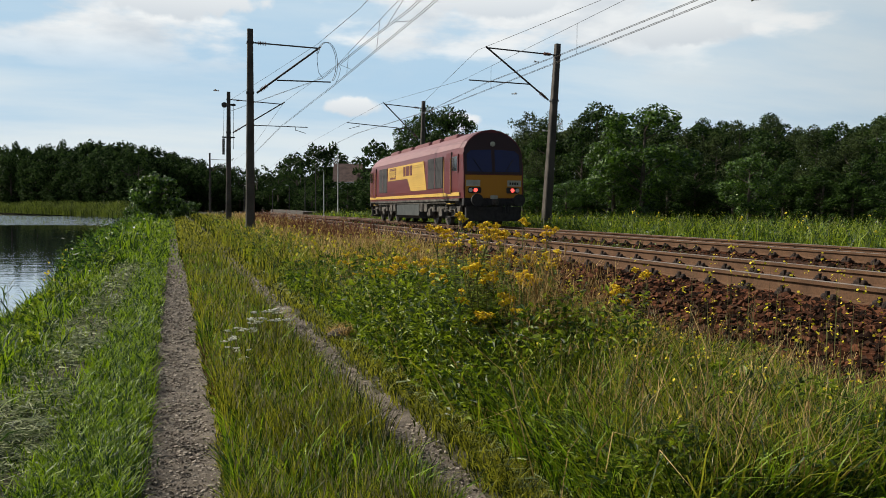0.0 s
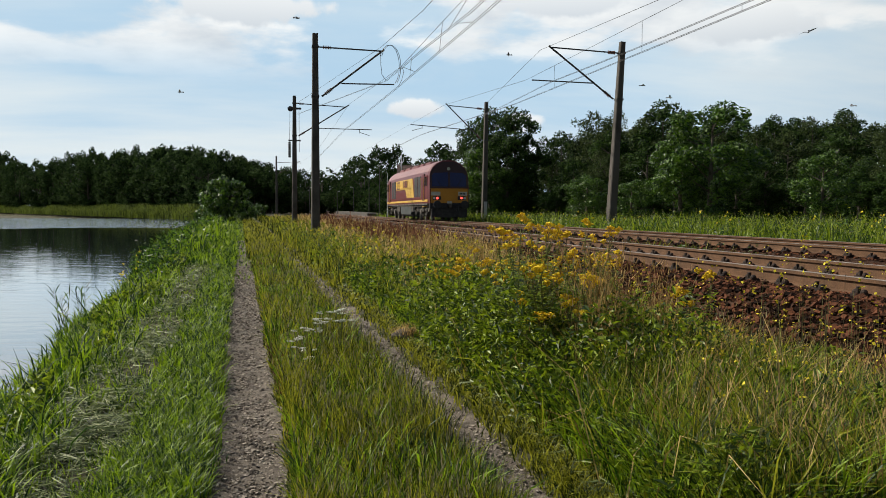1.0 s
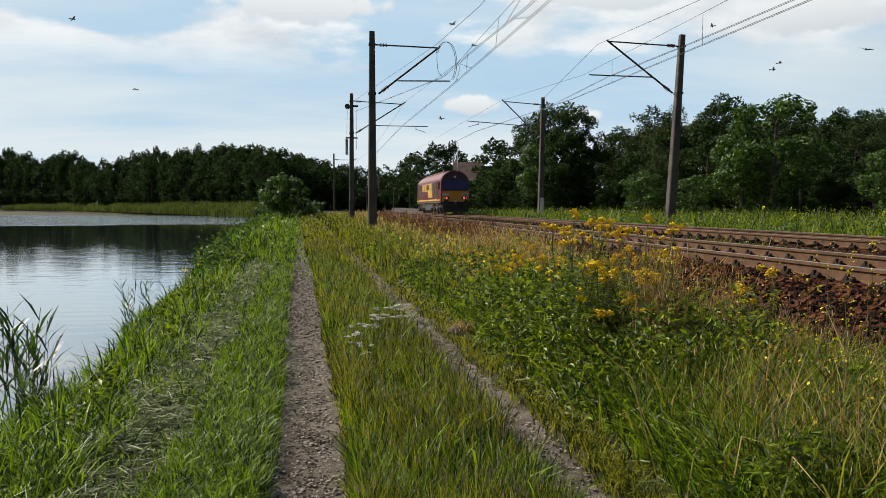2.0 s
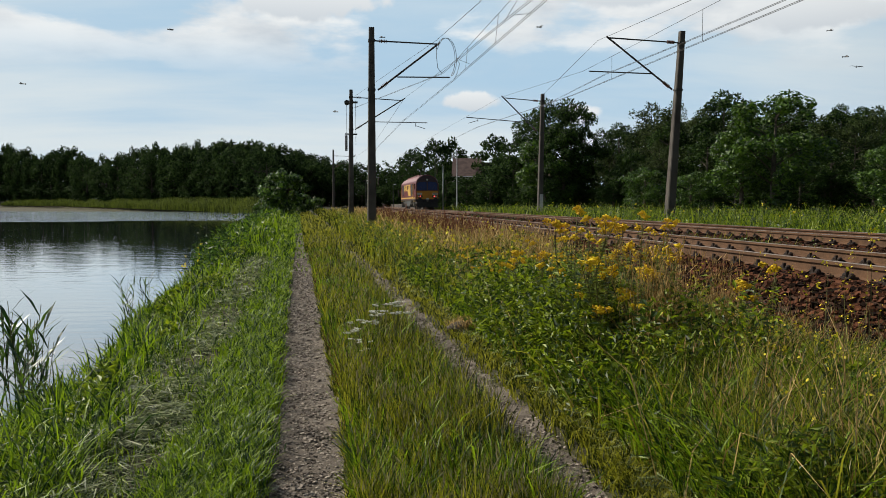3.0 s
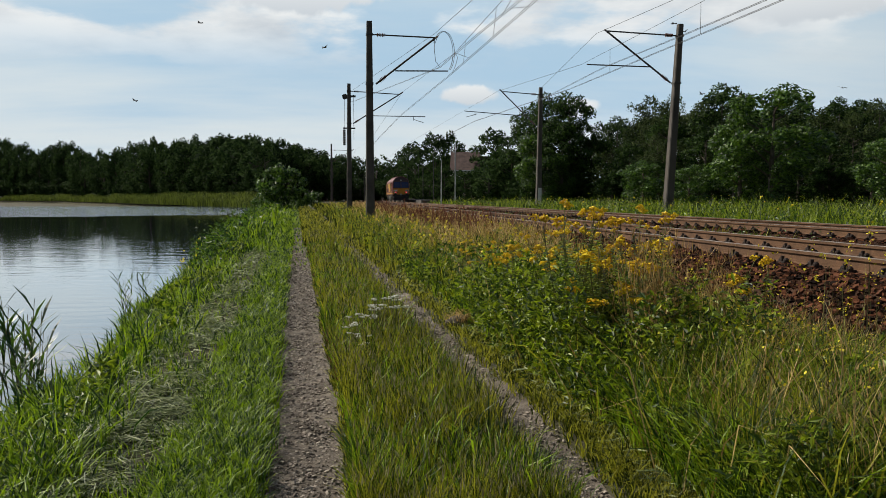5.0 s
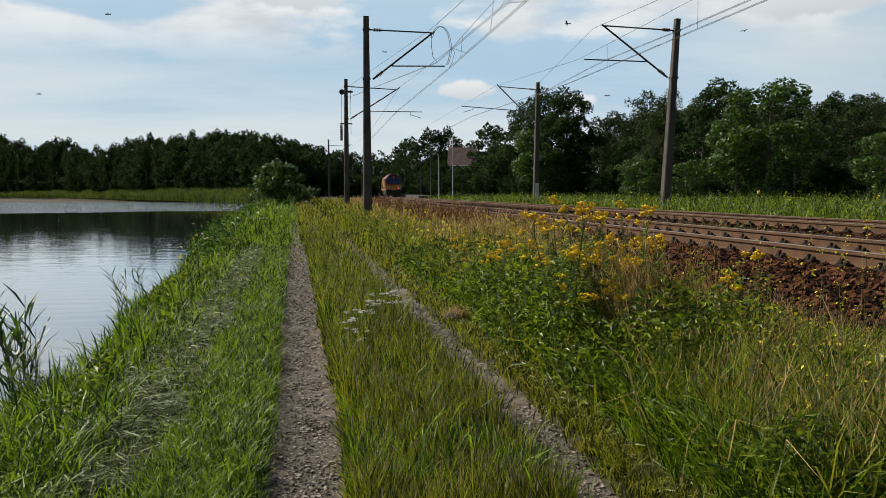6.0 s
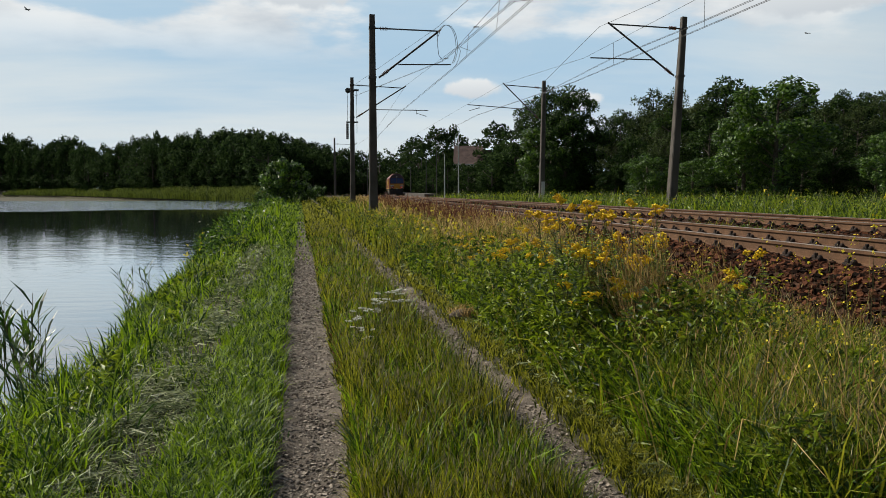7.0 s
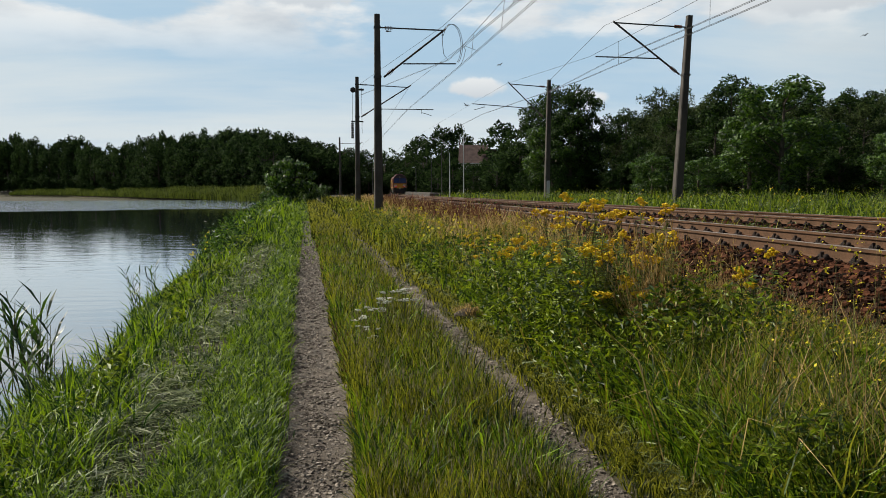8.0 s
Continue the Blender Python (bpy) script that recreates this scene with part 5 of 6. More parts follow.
    leafage("meadow_herbs", "leafy green herbs beside the railway", HERB, 125, 110000, (1.75, 4.9, 3.0, 30), (0.12, 0.66), (0.019, 0.0018), tall, 1.6)
    lawn("meadow_grass", "yellow-green grass along the railway", GRASS_OLIVE, 126, 90000, (1.6, 8.5, 16, 100), (0.25, 0.65), 0.5, (0.004, 0.0007), 1.5, keep=tall)
    leafage("meadow_herbs", "leafy green herbs along the railway", HERB, 127, 50000, (1.6, 7.0, 11, 60), (0.25, 0.75), (0.022, 0.0016), lambda x, y: tall(x, y) * (patch(x, y, 0.6, 9) > 0.45), 1.4)
    lawn("dry_meadow_grass", "dry golden grass along the railway", DRY, 128, 40000, (2.6, 8.0, 15, 100), (0.35, 0.80), 0.35, (0.004, 0.0010), 1.35, keep=lambda x, y: tall(x, y) * np.clip((x - 2.0) / 2.0, 0.05, 1) * (0.25 + 0.75 * patch(x, y, 0.5, 2)), ear=DRY, ear_share=0.35)
    lawn("sorrel", "rust-red sorrel seed stalks along the ballast", SORREL, 129, 14000, (3.4, 7.5, 20, 70), (0.5, 0.92), 0.25, (0.008, 0.0012), 1.3, keep=lambda x, y: tall(x, y) * np.clip((x - 2.9) / 1.0, 0, 1) * patch(x, y, 0.45, 7), ear=SORREL, ear_share=0.9)
    clump = lambda x, y: np.exp(-((x - 2.35) / 0.75) ** 4) * np.exp(-((y - 7.6) / 2.3) ** 4)
    leafage("thicket_leaves", "dense dark green leaves among the tansy", HERB, 156, 42000, (1.6, 3.5, 5.0, 10.5), (0.60, 1.15), (0.022, 0.0012), clump, 1.2)
    leafage("thicket_leaves", "dense green leaves of wayside weeds", LEAF_BRIGHT, 157, 26000, (1.75, 5.6, 9.0, 34), (0.3, 0.8), (0.024, 0.0015), lambda x, y: tall(x, y) * (patch(x, y, 0.9, 11) > 0.5), 1.3)
    dots("yellow_wildflowers", "tall lemon yellow wild mustard flowers", LEMON, 133, 120, (3.3, 4.9, 3.6, 7), (0.6, 1.05), (0.007, 0.0005), None, 1.2)
    dots("yellow_wildflowers", "small lemon yellow wild flowers", LEMON, 131, 420, (2.3, 5.0, 3.4, 12), (0.42, 0.78), (0.006, 0.0006), tall, 1.3)
    dots("yellow_wildflowers", "small lemon yellow wild flowers", LEMON, 132, 260, (2.0, 5.5, 10, 30), (0.45, 0.8), (0.010, 0.0008), tall, 1.3)
    # straggling growth on the edges of the ruts, and long fallen stalks
    for k, (u0, u1) in enumerate(((-0.50, -0.31), (0.10, 0.22), (0.98, 1.18), (1.46, 1.70))):
        lawn("edge_grass", "straggling grass on the edge of the rut", (GRASS, GRASS_OLIVE)[k % 2], 170 + k, 9000, (u0, u1, 3.2, 30), (0.04, 0.16), 0.9, power=1.7, keep=lambda x, y: patch(x, y, 4.5, 2) ** 1.5)
    lawn("fallen_stalks", "long bent dry stalks among the grass", DRY, 175, 420, (1.75, 4.2, 3.4, 9), (0.45, 0.85), 1.05, (0.006, 0.0004), 1.3)
    arching("arching_grass", "long arching light green blades", GRASS, 176, 52000, (1.8, 4.6, 3.0, 11), (0.20, 0.50), 0.95, (0.007, 0.0006), 1.4, keep=tall)
    arching("arching_grass", "long arching straw-tinged blades", GRASS_OLIVE, 177, 14000, (1.8, 5.0, 3.0, 14), (0.26, 0.56), 0.8, (0.007, 0.0006), 1.4, keep=tall)
    # weeds on the ballast slope and between the tracks
    lawn("ballast_weeds", "thin dry weed stalks on the ballast slope", DRY, 141, 4500, (4.2, 6.2, 5, 26), (0.25, 0.6), 0.35, (0.003, 0.0006), 1.3, keep=lambda x, y: np.clip((5.35 - x) / 0.5, 0, 1) * patch(x, y, 1.2, 1), ear=DRY, ear_share=0.6)
    lawn("track_weeds", "sparse weeds between the two tracks", GRASS_OLIVE, 142, 5000, (8.4, 10.4, 8, 60), (0.3, 0.6), 0.5, (0.006, 0.001), 1.2, keep=lambda x, y: (patch(x, y, 0.5, 3) > 0.55) & (x > 8.3) & (x < 9.6))
    # far side of the railway, up to the wood
    far = lambda x, y: np.clip((x - 13.4) / 0.6, 0, 1)
    lawn("trackside_grass", "tall green grass between railway and wood", HERB, 151, 18000, (13.4, 34, 10, 110), (0.2, 0.8), 0.5, (0.008, 0.0010), 1.2, keep=far, grow=0.8)
    lawn("trackside_grass", "tall olive green grass between railway and wood", HERB, 152, 20000, (13.4, 30, 10, 110), (0.5, 1.2), 0.35, (0.010, 0.0010), 1.2, keep=far, ear=SEED, ear_share=0.2)
    leafage("trackside_herbs", "tall leafy weeds between railway and wood", LEAF_BRIGHT, 153, 60000, (13.6, 36, 10, 110), (0.3, 1.5), (0.035, 0.0010), lambda x, y: far(x, y) * (patch(x, y, 0.4, 6) > 0.4), 1.2)
    leafage("trackside_herbs", "tall leafy weeds between railway and wood", HERB, 155, 46000, (13.6, 30, 10, 110), (0.1, 1.7), (0.03, 0.0010), far, 1.2)
    leafage("track_herbs", "leafy weeds between the two tracks", LEAF_BRIGHT, 158, 16000, (8.3, 11.5, 9, 60), (0.2, 0.85), (0.018, 0.001), lambda x, y: (patch(x, y, 0.5, 3) > 0.45) & (x > 8.3) & (x < 9.5), 1.2)
    dots("yellow_wildflowers", "yellow wild flowers before the wood", LEMON, 154, 60, (13.6, 20, 12, 60), (0.8, 1.3), (0.014, 0.0007), far, 1.2)
    # reeds on the opposite shore
    rng = np.random.default_rng(160)
    k = rng.random(52000)
    xs = np.array([p[0] for p in SHORE][:-1])
    ys = np.array([p[1] for p in SHORE][:-1])
    seg = np.linspace(0, 1, len(xs))
    x = np.interp(k ** 1.15, seg, xs)
    y = np.interp(k ** 1.15, seg, ys) - 2.5 + 14 * rng.random(len(k)) ** 1.6
    V, F, _ = blades(rng, x, y, np.maximum(height(x, y), WATER_Z - 0.1), (0.8 + 1.0 * rng.random(len(k))) * (0.75 + 0.5 * patch(x, y, 0.12, 4)), np.full(len(k), 0.14), np.full(len(k), 0.25))
    tagged(sheet("shore_reeds", V, F, REED), "belt of light green reeds on the far shore", "reeds", kind="stuff")


def hay(name, seed, n, strip, keep):
    """Cut stalks lying loosely on the ground."""
    rng = np.random.default_rng(seed)
    x, y = sample(rng, n, *strip, 1.6)
    ok = rng.random(n) < keep(x, y)
    x, y = x[ok], y[ok]
    n = len(x)
    a = 1.1 * rng.normal(size=n) + 2.2 * (patch(x, y, 0.9, 3) - 0.4)
    d = np.stack([np.cos(a), np.sin(a), 0.22 * rng.normal(size=n)], 1)
    L = (0.025 + 0.06 * rng.random(n))[:, None]
    s = np.stack([-d[:, 1], d[:, 0], 0.5 * rng.normal(size=n)], 1) * ((0.0012 + 0.00035 * y) * (0.6 + rng.random(n)))[:, None]
    p = np.stack([x, y, height(x, y) + 0.02 + 0.12 * rng.random(n) * patch(x, y, 5.0, 1)], 1)
    V = np.stack([p - d * L - s, p - d * L + s, p + d * L + s * 0.4, p + d * L - s * 0.4], 1).reshape(-1, 3)
    return tagged(sheet(name, V, np.arange(n * 4).reshape(-1, 4), HAY), "pale mown hay lying in a swath", "hay", kind="stuff")


build_growth()


# ---- plants of their own: tansy, dry tufts, reeds, yarrow
def build_tansy(seed, h):
    rng = np.random.default_rng(seed)
    plant = empty("tansy_plant")
    leaves, heads = [], []
    for s in range(int(rng.integers(3, 6))):
        a = rng.random() * 6.283
        lean = 0.10 + 0.16 * rng.random()
        st = bmesh.new()
        hh = h * (0.72 + 0.3 * rng.random())
        tip = Vector((math.cos(a) * lean * hh, math.sin(a) * lean * hh, hh))
        mid = tip * 0.5 + Vector((0, 0, 0.04))
        rod(st, (0, 0, -0.03), mid, 0.006, 0.005, n=5, caps=False)
        rod(st, mid, tip, 0.005, 0.003, n=5, caps=False)
        for k in range(80):
            f = 0.12 + 0.84 * rng.random()
            p = tip * f + Vector((0, 0, 0.04 * math.sin(f * 3.14)))
            b = rng.random() * 6.283
            leaves.append((p, b, (0.06 + 0.08 * rng.random()) * (1.3 - 0.7 * f)))
        for k in range(int(rng.integers(1, 4))):
            b, r = rng.random() * 6.283, 0.02 + 0.05 * rng.random()
            top = tip + Vector((math.cos(b) * r, math.sin(b) * r, 0.02 + 0.05 * rng.random()))
            rod(st, tip * (0.93 - 0.02 * k), top, 0.003, 0.002, n=4, caps=False)
            cluster = []
            for q in range(12):
                c, e = 2.4 * q, 0.036 * math.sqrt((q + 0.5) / 12)
                cluster.append(top + Vector((math.cos(c) * e, math.sin(c) * e, 0.045 - 16 * e * e + 0.006 * rng.normal())))
            heads.append((top, cluster))
        part("stalk", st, STALK, plant)
    V, F = [], []
    for p, b, L in leaves:
        # feathery leaf: a midrib with five narrow leaflets each side
        d = Vector((math.cos(b), math.sin(b), 0.25))
        s = Vector((-d.y, d.x, 0.0))
        for j in range(4):
            c = p + d * L * (0.25 + 0.25 * j) - Vector((0, 0, 0.02 * j * j * L * 6))
            w = L * (0.36 - 0.06 * j)
            i = len(V)
            V += [c - s * w, c + d * L * 0.13, c + s * w, c - d * L * 0.10]
            F.append((i, i + 1, i + 2, i + 3))
    tagged(sheet("foliage", [tuple(v) for v in V], F, HERB, plant), kind="stuff")
    for top, cluster in heads:
        fl = bmesh.new()
        for c in cluster:
            rod(fl, top, c, 0.0015, n=3, caps=False)
            bmesh.ops.create_cone(fl, cap_ends=True, segments=6, radius1=0.007, radius2=0.010, depth=0.012,
                                  matrix=Matrix.Translation(c) @ Euler((rng.normal() * 0.3, rng.normal() * 0.3, 0)).to_matrix().to_4x4())
        part("flower_head", fl, YELLOW, plant, "flat cluster of yellow button flowers")
    return plant


SWAYING = []


def build_plants():
    rng = np.random.default_rng(77)
    protos = [build_tansy(s, h) for s, h in ((1, 1.22), (2, 1.13), (3, 1.0), (4, 0.86))]
    spots = [(1.98, 6.6, 0, 1.10), (2.10, 6.9, 1, 1.06), (2.30, 7.1, 0, 1.04), (2.22, 6.4, 2, 1.05), (2.05, 7.4, 2, 0.95), (2.50, 7.3, 1, 1.06), (2.78, 7.2, 0, 1.06), (2.95, 7.5, 1, 1.08),
             (3.05, 7.0, 2, 1.1), (2.62, 8.0, 0, 1.0), (2.30, 8.3, 1, 0.98), (2.0, 8.4, 2, 0.95), (3.3, 7.9, 1, 1.0), (3.45, 8.3, 2, 1.0), (2.1, 9.4, 3, 1.0), (2.6, 9.6, 1, 0.9), (1.95, 6.1, 3, 0.9), (2.45, 6.2, 3, 1.0),
             (2.1, 10.8, 3, 0.9), (2.75, 11.4, 3, 0.95), (3.2, 9.3, 3, 1.1), (2.25, 13.2, 3, 0.8), (2.62, 6.6, 1, 1.0), (3.5, 6.4, 3, 1.0)]
    used = set()
    for x, y, k, s in spots:
        turn = rng.random() * 360
        ob = place(protos[k], k in used, x, y, float(height(x, y)), turn, s, "tansy plant with yellow flower clusters and feathery leaves", "tansy", "tansy by the path")
        used.add(k)
        SWAYING.append((ob, (x, y, float(height(x, y))), turn, 1.0))
    # dry tufts
    tuft = None
    for x, y, h in ((2.50, 6.2, 1.18), (2.62, 6.1, 1.1), (2.42, 6.0, 1.0), (2.72, 6.3, 1.05), (2.45, 7.4, 1.1), (3.1, 6.3, 0.9), (2.68, 6.3, 0.8), (3.6, 7.2, 0.95)):
        z = float(height(x, y))
        if tuft is None:
            tuft = empty("dry_grass_tuft")
            r = np.random.default_rng(8)
            n = 85
            V, F, tip = blades(r, r.normal(size=n) * 0.06, r.normal(size=n) * 0.06, np.zeros(n), 0.55 + 0.5 * r.random(n), np.full(n, 0.0045), 0.05 + 0.2 * r.random(n))
            tagged(sheet("foliage", V, F, DRY, tuft), kind="stuff")
            V, F = ears(r, tip, 0.12, np.full(n, 0.007))
            tagged(sheet("plume", V, F, DRY, tuft), kind="stuff")
            ob = place(tuft, False, x, y, z, 0, h, "tall tuft of dry golden grass", "grass tuft", "dry grass tufts")
            turn = 0
        else:
            turn = rng.random() * 360
            ob = place(tuft, True, x, y, z, turn, h, "tall tuft of dry golden grass", "grass tuft", "dry grass tufts")
        SWAYING.append((ob, (x, y, z), turn, 1.8))
    # reeds at the water's edge
    reed = None
    for x, y, h in ((-2.95, 8.7, 1.0), (-3.1, 9.2, 1.1), (-2.8, 8.2, 0.85), (-3.3, 9.0, 1.05), (-2.75, 7.6, 0.8), (-3.05, 7.9, 0.9), (-3.4, 9.9, 0.8), (-3.45, 15.6, 0.75), (-3.55, 17.2, 0.7)):
        z = WATER_Z + 0.02
        turn = rng.random() * 360
        if reed is None:
            reed = empty("reed_plant")
            r = np.random.default_rng(9)
            st, V, F = bmesh.new(), [], []
            for k in range(5):
                a = r.random() * 6.283
                foot = Vector((r.normal() * 0.10, r.normal() * 0.10, -0.1))
                top = foot + Vector((math.cos(a) * 0.15, math.sin(a) * 0.15, 1.0 + 0.25 * r.random()))
                rod(st, foot, top, 0.006, 0.003, n=5, caps=False)
                for j in range(7):
                    p = foot.lerp(top, 0.3 + 0.1 * j)
                    b = r.random() * 6.283
                    d = Vector((math.cos(b), math.sin(b), 1.0 + 0.4 * r.random())).normalized()
                    s = d.cross(Vector((0, 0, 1))).normalized() * 0.016
                    L = 0.26 + 0.16 * r.random()
                    q = p + d * L * 0.5
                    e = p + d * L * 0.95 + Vector((math.cos(b), math.sin(b), -0.5)) * L * 0.12
                    i = len(V)
                    V += [p - s * 0.4, p + s * 0.4, q + s, q - s, e + s * 0.1, e - s * 0.1]
                    F += [(i, i + 1, i + 2, i + 3), (i + 3, i + 2, i + 4, i + 5)]
            part("stem", st, STALK, reed)
            tagged(sheet("foliage", [tuple(v) for v in V], F, LEAF_BRIGHT, reed), kind="stuff")
            ob = place(reed, False, x, y, z, turn, h, "green reed plant with pointed leaves in the water", "reed", "reeds by the bank")
        else:
            ob = place(reed, True, x, y, z, turn, h, "green reed plant with pointed leaves in the water", "reed", "reeds by the bank")
        SWAYING.append((ob, (x, y, z), turn, 0.8))
    # yarrow with flat white heads
    yarrow = None
    for x, y, s in ((0.30, 7.6, 0.85), (0.40, 7.9, 0.98), (0.22, 7.35, 0.75), (0.53, 8.15, 1.08), (0.30, 7.1, 0.66), (0.66, 8.2, 1.12), (0.74, 8.4, 1.0), (0.46, 8.0, 0.9)):
        if yarrow is None:
            yarrow = empty("yarrow_plant")
            r = np.random.default_rng(10)
            for k in range(4):
                st, fl = bmesh.new(), bmesh.new()
                top = Vector((r.normal() * 0.09, r.normal() * 0.09, 0.30 + 0.20 * r.random()))
                rod(st, (0, 0, -0.02), top, 0.004, 0.003, n=5, caps=False)
                for q in range(16):
                    c = top + Vector((r.normal() * 0.020, r.normal() * 0.020, 0.016 * r.random()))
                    bmesh.ops.create_cone(fl, cap_ends=True, segments=5, radius1=0.004, radius2=0.010, depth=0.008, matrix=Matrix.Translation(c))
                part("stalk", st, STALK, yarrow)
                part("flower_head", fl, WHITE_FLOWER, yarrow, "flat white flower head")
            place(yarrow, False, x, y, float(height(x, y)), 0, s, "yarrow plant with flat white flower heads", "yarrow", "yarrow in the strip")
        else:
            place(yarrow, True, x, y, float(height(x, y)), rng.random() * 360, s, "yarrow plant with flat white flower heads", "yarrow", "yarrow in the strip")
    # clod of dry turf on the edge of the rut
    bm = bmesh.new()
    bmesh.ops.create_icosphere(bm, subdivisions=3, radius=0.16)
    for v in bm.verts:
        v.co *= 1 + 0.5 * noise.noise(v.co * 9)
        v.co.z *= 0.6
    clod = tagged(empty("turf_clod", pose(1.56, 9.5, float(height(1.56, 9.5)) + 0.05)), "clod of dry brown turf beside the rut", "turf")
    part("earth", bm, GRAVEL, clod)
    r = np.random.default_rng(12)
    n = 260
    a, rad = r.random(n) * 6.283, 0.17 * np.sqrt(r.random(n))
    V, F, _ = blades(r, np.cos(a) * rad, np.sin(a) * rad, 0.02 + 0.06 * (1 - rad / 0.17), 0.08 + 0.10 * r.random(n), np.full(n, 0.006), 0.6 + 0.5 * r.random(n))
    tagged(sheet("dry_grass", V, F, DRY, clod), kind="stuff")
    # round shrub where the path ends
    shrub = build_tree(31, 3.4, 1.9, 4200, 0.13, LEAF_BRIGHT, "broad", 0.08, "shrub")
    place(shrub, False, -4.0, 84, float(height(-4.0, 84)) - 0.3, 20, 1.3, "round green shrub where the path ends", "shrub", "shrubs by the path")
    for x, y, s in ((-2.6, 92, 0.72), (-6.0, 90, 0.7), (-5.6, 76, 0.5), (-1.0, 100, 0.6)):
        place(shrub, True, x, y, float(height(x, y)) - 0.3, rng.random() * 360, s, "small green shrub on the lake bank", "shrub", "shrubs by the path")


build_plants()


# ---- by the station: house, lamp posts, platform edge, birds
ROOF_TILE = material("roof_tile", (0.045, 0.029, 0.024), (0.11, 0.07, 0.06), 0.85, 1.5, 20, 0.4, thing_random=0.4)
PLASTER = material("plaster", (0.36, 0.35, 0.33), (0.58, 0.57, 0.54), 0.9, 0.8, 20, 0.2, stain=(0.28, 0.26, 0.24))
FEATHER = material("feather", (0.12, 0.12, 0.12), (0.5, 0.5, 0.5), 0.8, 4, 30, 0.0, thing_random=0.6)


def build_house(x, y, turn):
    base = float(height(x, y))
    house = tagged(empty("house", pose(x, y, base, 0, 0, turn)), "station house with brown tiled roof and pale plaster wall", "house")
    wall = part("wall", boxed(-2.5, 2.5, -4, 4, -0.5, 6.3, bevel=0.02), PLASTER, house)
    part("gable", extrude_profile([(-2.5, 6.3), (2.5, 6.3), (2.5, 6.4), (1.9, 8.2), (-1.9, 8.2), (-2.5, 6.4)], -0.15, 0.15), PLASTER, house)
    for s in (-1, 1):
        bm = bmesh.new()
        pts = [(-2.6, s * 4.35, 6.1), (2.6, s * 4.35, 6.1), (2.6, 0, 9.5), (-2.6, 0, 9.5)]
        a = [bm.verts.new(p) for p in pts]
        b = [bm.verts.new((p[0], p[1], p[2] - 0.18)) for p in pts]
        bm.faces.new(a)
        bm.faces.new(b[::-1])
        for i in range(4):
            bm.faces.new((a[i], a[(i + 1) % 4], b[(i + 1) % 4], b[i]))
        bmesh.ops.recalc_face_normals(bm, faces=bm.faces)
        part("roof_slope", bm, ROOF_TILE, house, "brown tiled roof slope")
        part("gutter", rodded((-2.6, s * 4.38, 6.05), (2.6, s * 4.38, 6.05), 0.07, n=8), PALE_STEEL, house)
    part("downpipe", rodded((-2.4, -4.08, 0), (-2.4, -4.08, 6.0), 0.05, n=8), PALE_STEEL, house)
    for wx in (-1.6, 1.2):
        w = part("window", boxed(wx - 0.5, wx + 0.5, -4.05, -3.97, 3.6, 5.0), PALE, house)
        part("pane", boxed(wx - 0.42, wx + 0.42, -4.07, -4.04, 3.68, 4.92), SIDE_GLASS, w)
    part("annexe", boxed(2.5, 5.4, -2.5, 3.5, -0.5, 5.6, bevel=0.02), PLASTER, house)
    bm = extrude_profile([(2.45, 5.5), (5.6, 5.5), (5.6, 5.65), (4.2, 8.6), (2.45, 8.6)], -2.8, 3.8)
    part("annexe_roof", bm, ROOF_TILE, house, "brown tiled annexe roof")


def build_lamp_post(b, d, h, arm):
    x, y = d * math.sin(radians(b)), d * math.cos(radians(b))
    z = float(height(x, y))
    post = tagged(empty("lamp_post", pose(x, y, z)), "slim dull steel lamp post by the platform" if arm else "slim pale steel post by the platform", "lamp post", "platform lamp posts")
    part("pole", rodded((0, 0, -0.2), (0, 0, h), 0.085, 0.05, n=8), STEEL if arm else PALE_STEEL, post)
    if arm:
        part("arm", rodded((0, 0, h), (arm, 0, h + 0.15), 0.03, n=6), PALE_STEEL, post)
        part("lamp_head", boxed(min(arm, arm * 1.9), max(arm, arm * 1.9), -0.15, 0.15, h + 0.08, h + 0.22, bevel=0.04), PALE_STEEL, post)
    else:
        part("insulator", rodded((0, 0, h), (0, 0, h + 0.3), 0.03, n=6), PALE_STEEL, post)


def build_station():
    build_house(25.5, 150, -12)
    for b, d, h, arm in ((8.95, 112, 8.6, 0), (7.46, 125, 8.0, 0.35), (6.75, 135, 6.6, 0.3), (6.45, 150, 7.2, -0.3), (5.7, 140, 5.0, -0.3), (2.75, 150, 5.2, 0.3), (3.4, 165, 5.4, -0.3), (4.6, 170, 5.0, 0.3), (8.0, 100, 5.4, 0)):
        build_lamp_post(b, d, h, arm)
    x0, x1, y0, y1, label = 13.4, 16.0, 118, 175, "low concrete platform beside the far track"
    tagged(part("platform", boxed(x0 + 0.3, x1, y0, y1, -0.6, 0.62, bevel=0.03), CONCRETE), label, "platform", kind="structure")


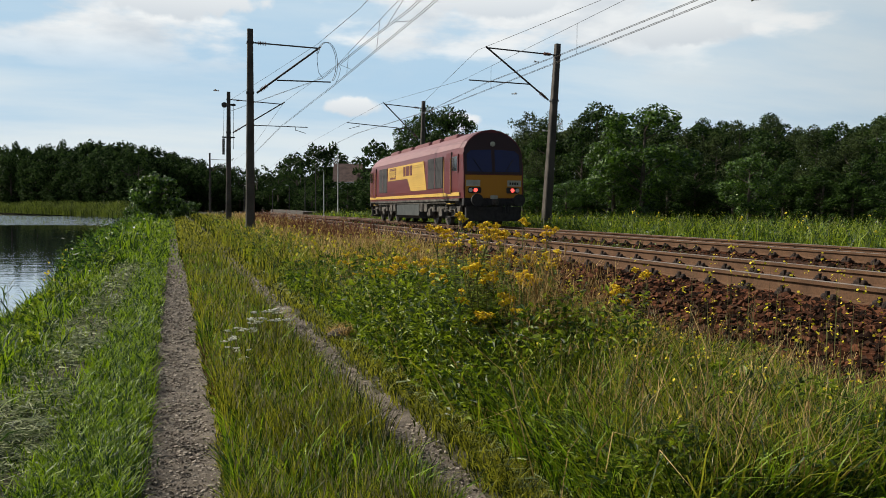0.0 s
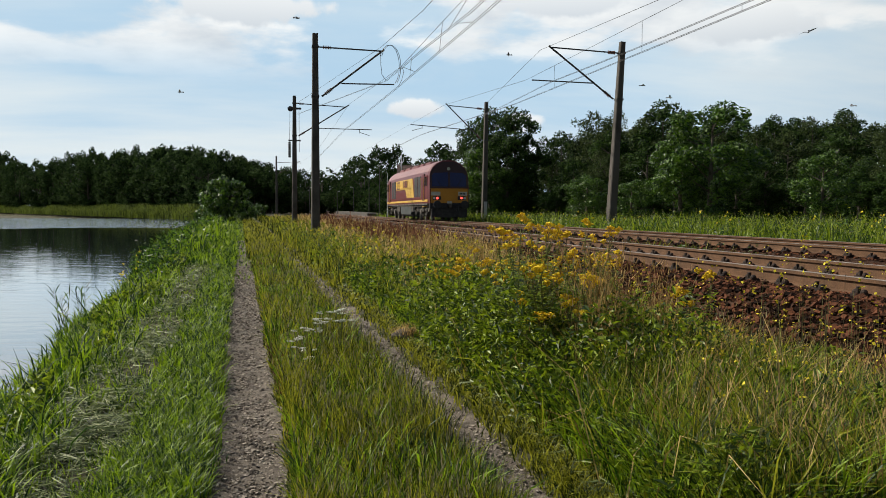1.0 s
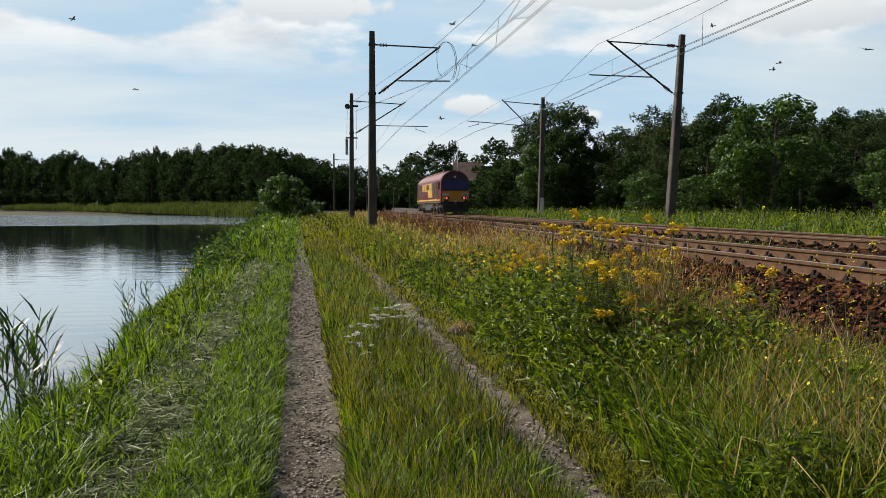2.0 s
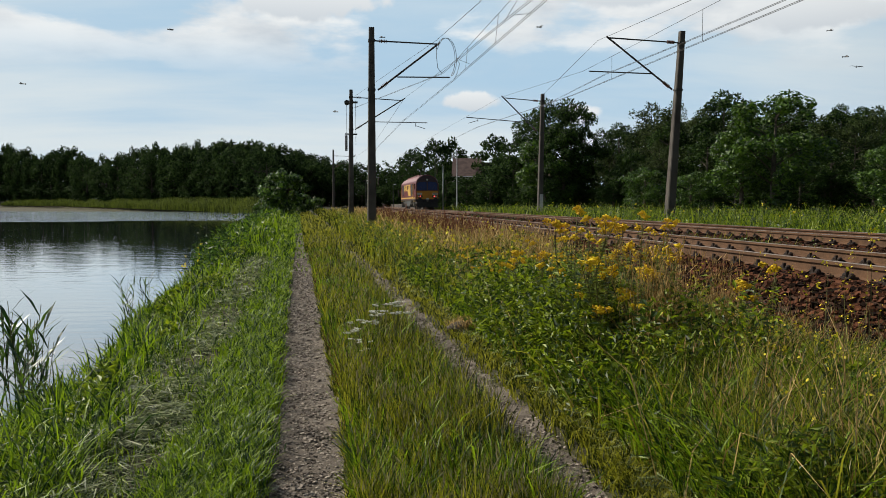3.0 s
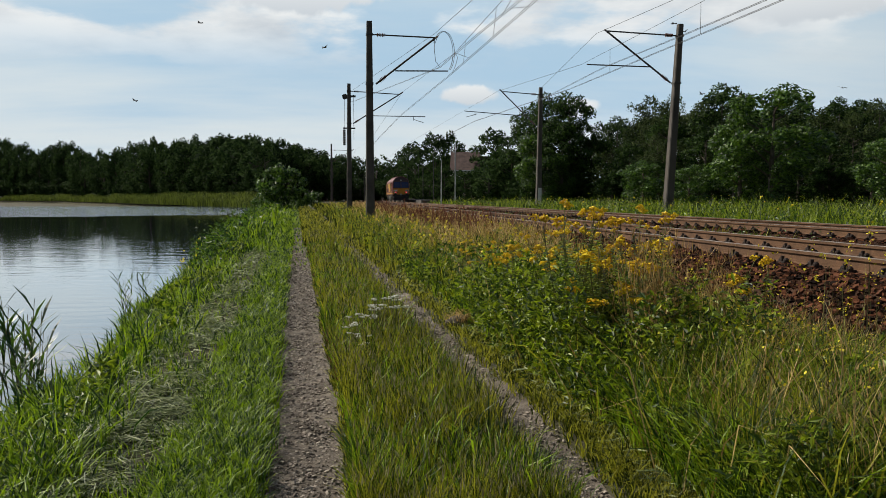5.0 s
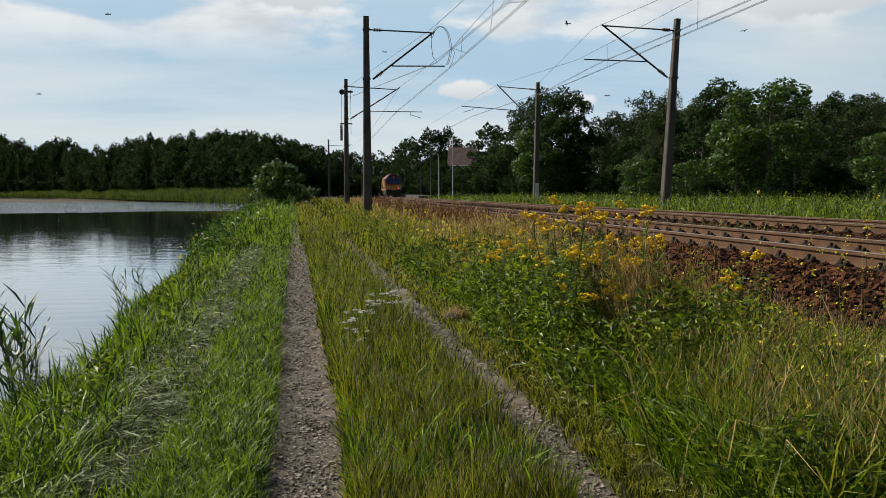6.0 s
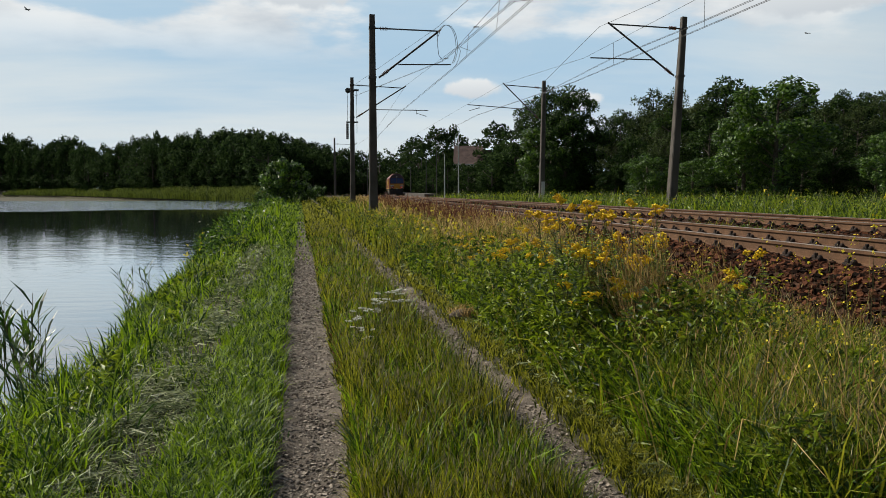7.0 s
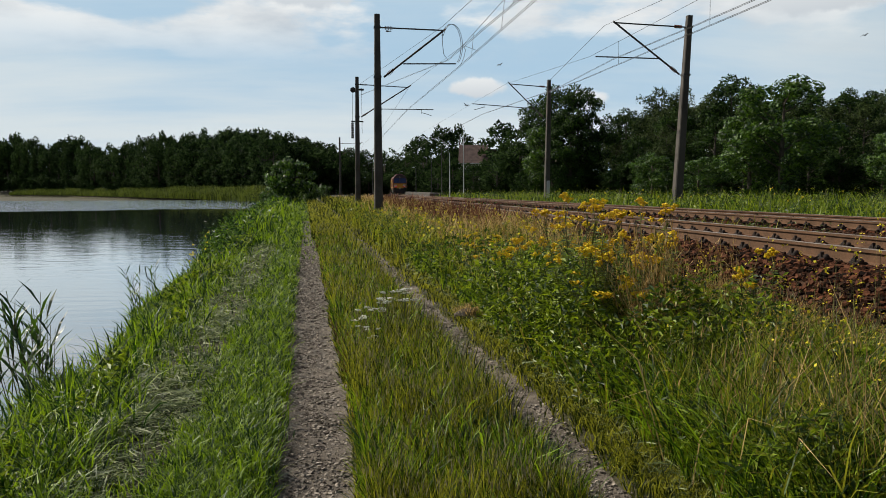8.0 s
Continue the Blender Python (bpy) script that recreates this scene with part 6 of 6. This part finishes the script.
def build_bird():
    bird = empty("bird")
    bm = bmesh.new()
    bmesh.ops.create_uvsphere(bm, u_segments=10, v_segments=7, radius=1.0, matrix=Matrix.Diagonal((0.035, 0.13, 0.032, 1)))
    rod(bm, (0, -0.10, 0), (0, -0.2, 0.0), 0.02, 0.04, n=6)
    part("body", bm, FEATHER, bird)
    for s in (-1, 1):
        bm = bmesh.new()
        top = [(0.0, 0.05, 0.0), (s * 0.15, 0.06, 0.06), (s * 0.31, -0.01, 0.035), (s * 0.15, -0.02, 0.055), (0.0, -0.05, 0.0)]
        a = [bm.verts.new(p) for p in top]
        b = [bm.verts.new((p[0], p[1], p[2] - 0.008)) for p in top]
        bm.faces.new(a)
        bm.faces.new(b[::-1])
        for i in range(5):
            bm.faces.new((a[i], a[(i + 1) % 5], b[(i + 1) % 5], b[i]))
        bmesh.ops.recalc_face_normals(bm, faces=bm.faces)
        part("wing", bm, FEATHER, bird)
    return bird


# place at one moment and speed, metres and metres a second
FLIGHTS = ((1, (-4.6, 47.4, 7.7), (-5.4, -0.7, -0.1)),
           (1, (20.2, 43.1, 8.2), (3.1, -1.6, 0.3)),
           (1, (21.5, 42.5, 7.5), (2.0, -1.3, 1.3)),
           (1, (29.2, 37.8, 6.7), (-8.6, 5.2, 4.3)),
           (0, (18.6, 44.0, 5.8), (-6.0, 2.0, 0.3)),
           (1, (13.2, 45.4, 10.0), (-5.0, 1.0, 0.3)),
           (3.5, (13.9, 45.0, 10.8), (5.0, 2.0, 0.2)),
           (3.5, (-5.8, 46.8, 10.3), (4.0, 3.0, 0.0)),
           (3.5, (25.8, 39.5, 10.4), (-5.0, 2.0, 0.0)),
           (3.5, (26.5, 39.5, 7.8), (3.0, 5.0, 0.0)),
           (3.5, (27.2, 39.2, 7.1), (-4.0, 4.0, 0.0)))
BIRDS = []


def build_birds():
    proto = build_bird()
    for i, f in enumerate(FLIGHTS):
        ob = proto if i == 0 else copy_thing(proto, pose(0, 0, 0))
        tagged(ob, "small grey bird gliding over the lake and line", "bird", "birds in the sky")
        BIRDS.append((ob, f))


build_station()
build_birds()


# ---- what moves
def motions():
    rows = []
    for t, y in LOCO_ROWS:
        x = FAR_TRACK + float(curve_of_track(y + 10))
        slope = math.degrees(math.atan2(float(curve_of_track(y + 19)) - float(curve_of_track(y)), 19))
        rows.append((t, pose(x, y, float(rail_top(y)), -math.degrees(math.atan(FALL)) if y < 160 else 0, 0, -slope)))
    walk(LOCO, rows)
    # the wind leans the tall plants over towards the water
    for i, (ob, (x, y, z), turn, much) in enumerate(SWAYING):
        rows = []
        for t, lean in SWAY_ROWS:
            flutter = 0.8 * math.sin(2.2 * t + 1.7 * i)
            rows.append((t, pose(x, y, z, flutter, much * lean + flutter, 0) @ pose(0, 0, 0, 0, 0, turn)))
        walk(ob, rows)
    for i, (ob, (t0, p, v)) in enumerate(BIRDS):
        turn = math.degrees(math.atan2(v[1], v[0])) - 90
        rows = [(t, pose(p[0] + v[0] * (t - t0), p[1] + v[1] * (t - t0), max(p[2] + v[2] * (t - t0), 4.0), 0, 18 * math.sin(2.1 * t + i), turn)) for t in (0.0, 1.0, 2.0, 3.0, 4.0, 5.0, 6.0, 7.0, 8.0)]
        walk(ob, rows)


SWAY_ROWS = ((0.0, 1.0), (0.7, -0.5), (1.5, 0.6), (2.2, -0.3), (3.3, 0.0), (4.0, -0.6), (4.7, -1.4), (5.8, -6.0), (6.4, -8.0), (7.0, -7.0), (7.5, -6.2), (8.0, -5.2))
LOCO_ROWS = ((0.0, 31.4), (0.5, 41.4), (1.0, 51.5), (1.5, 61.9), (2.0, 72.0), (3.5, 101.5), (4.5, 119.0), (6.0, 139.0), (7.0, 149.5), (8.0, 159.5))
motions()
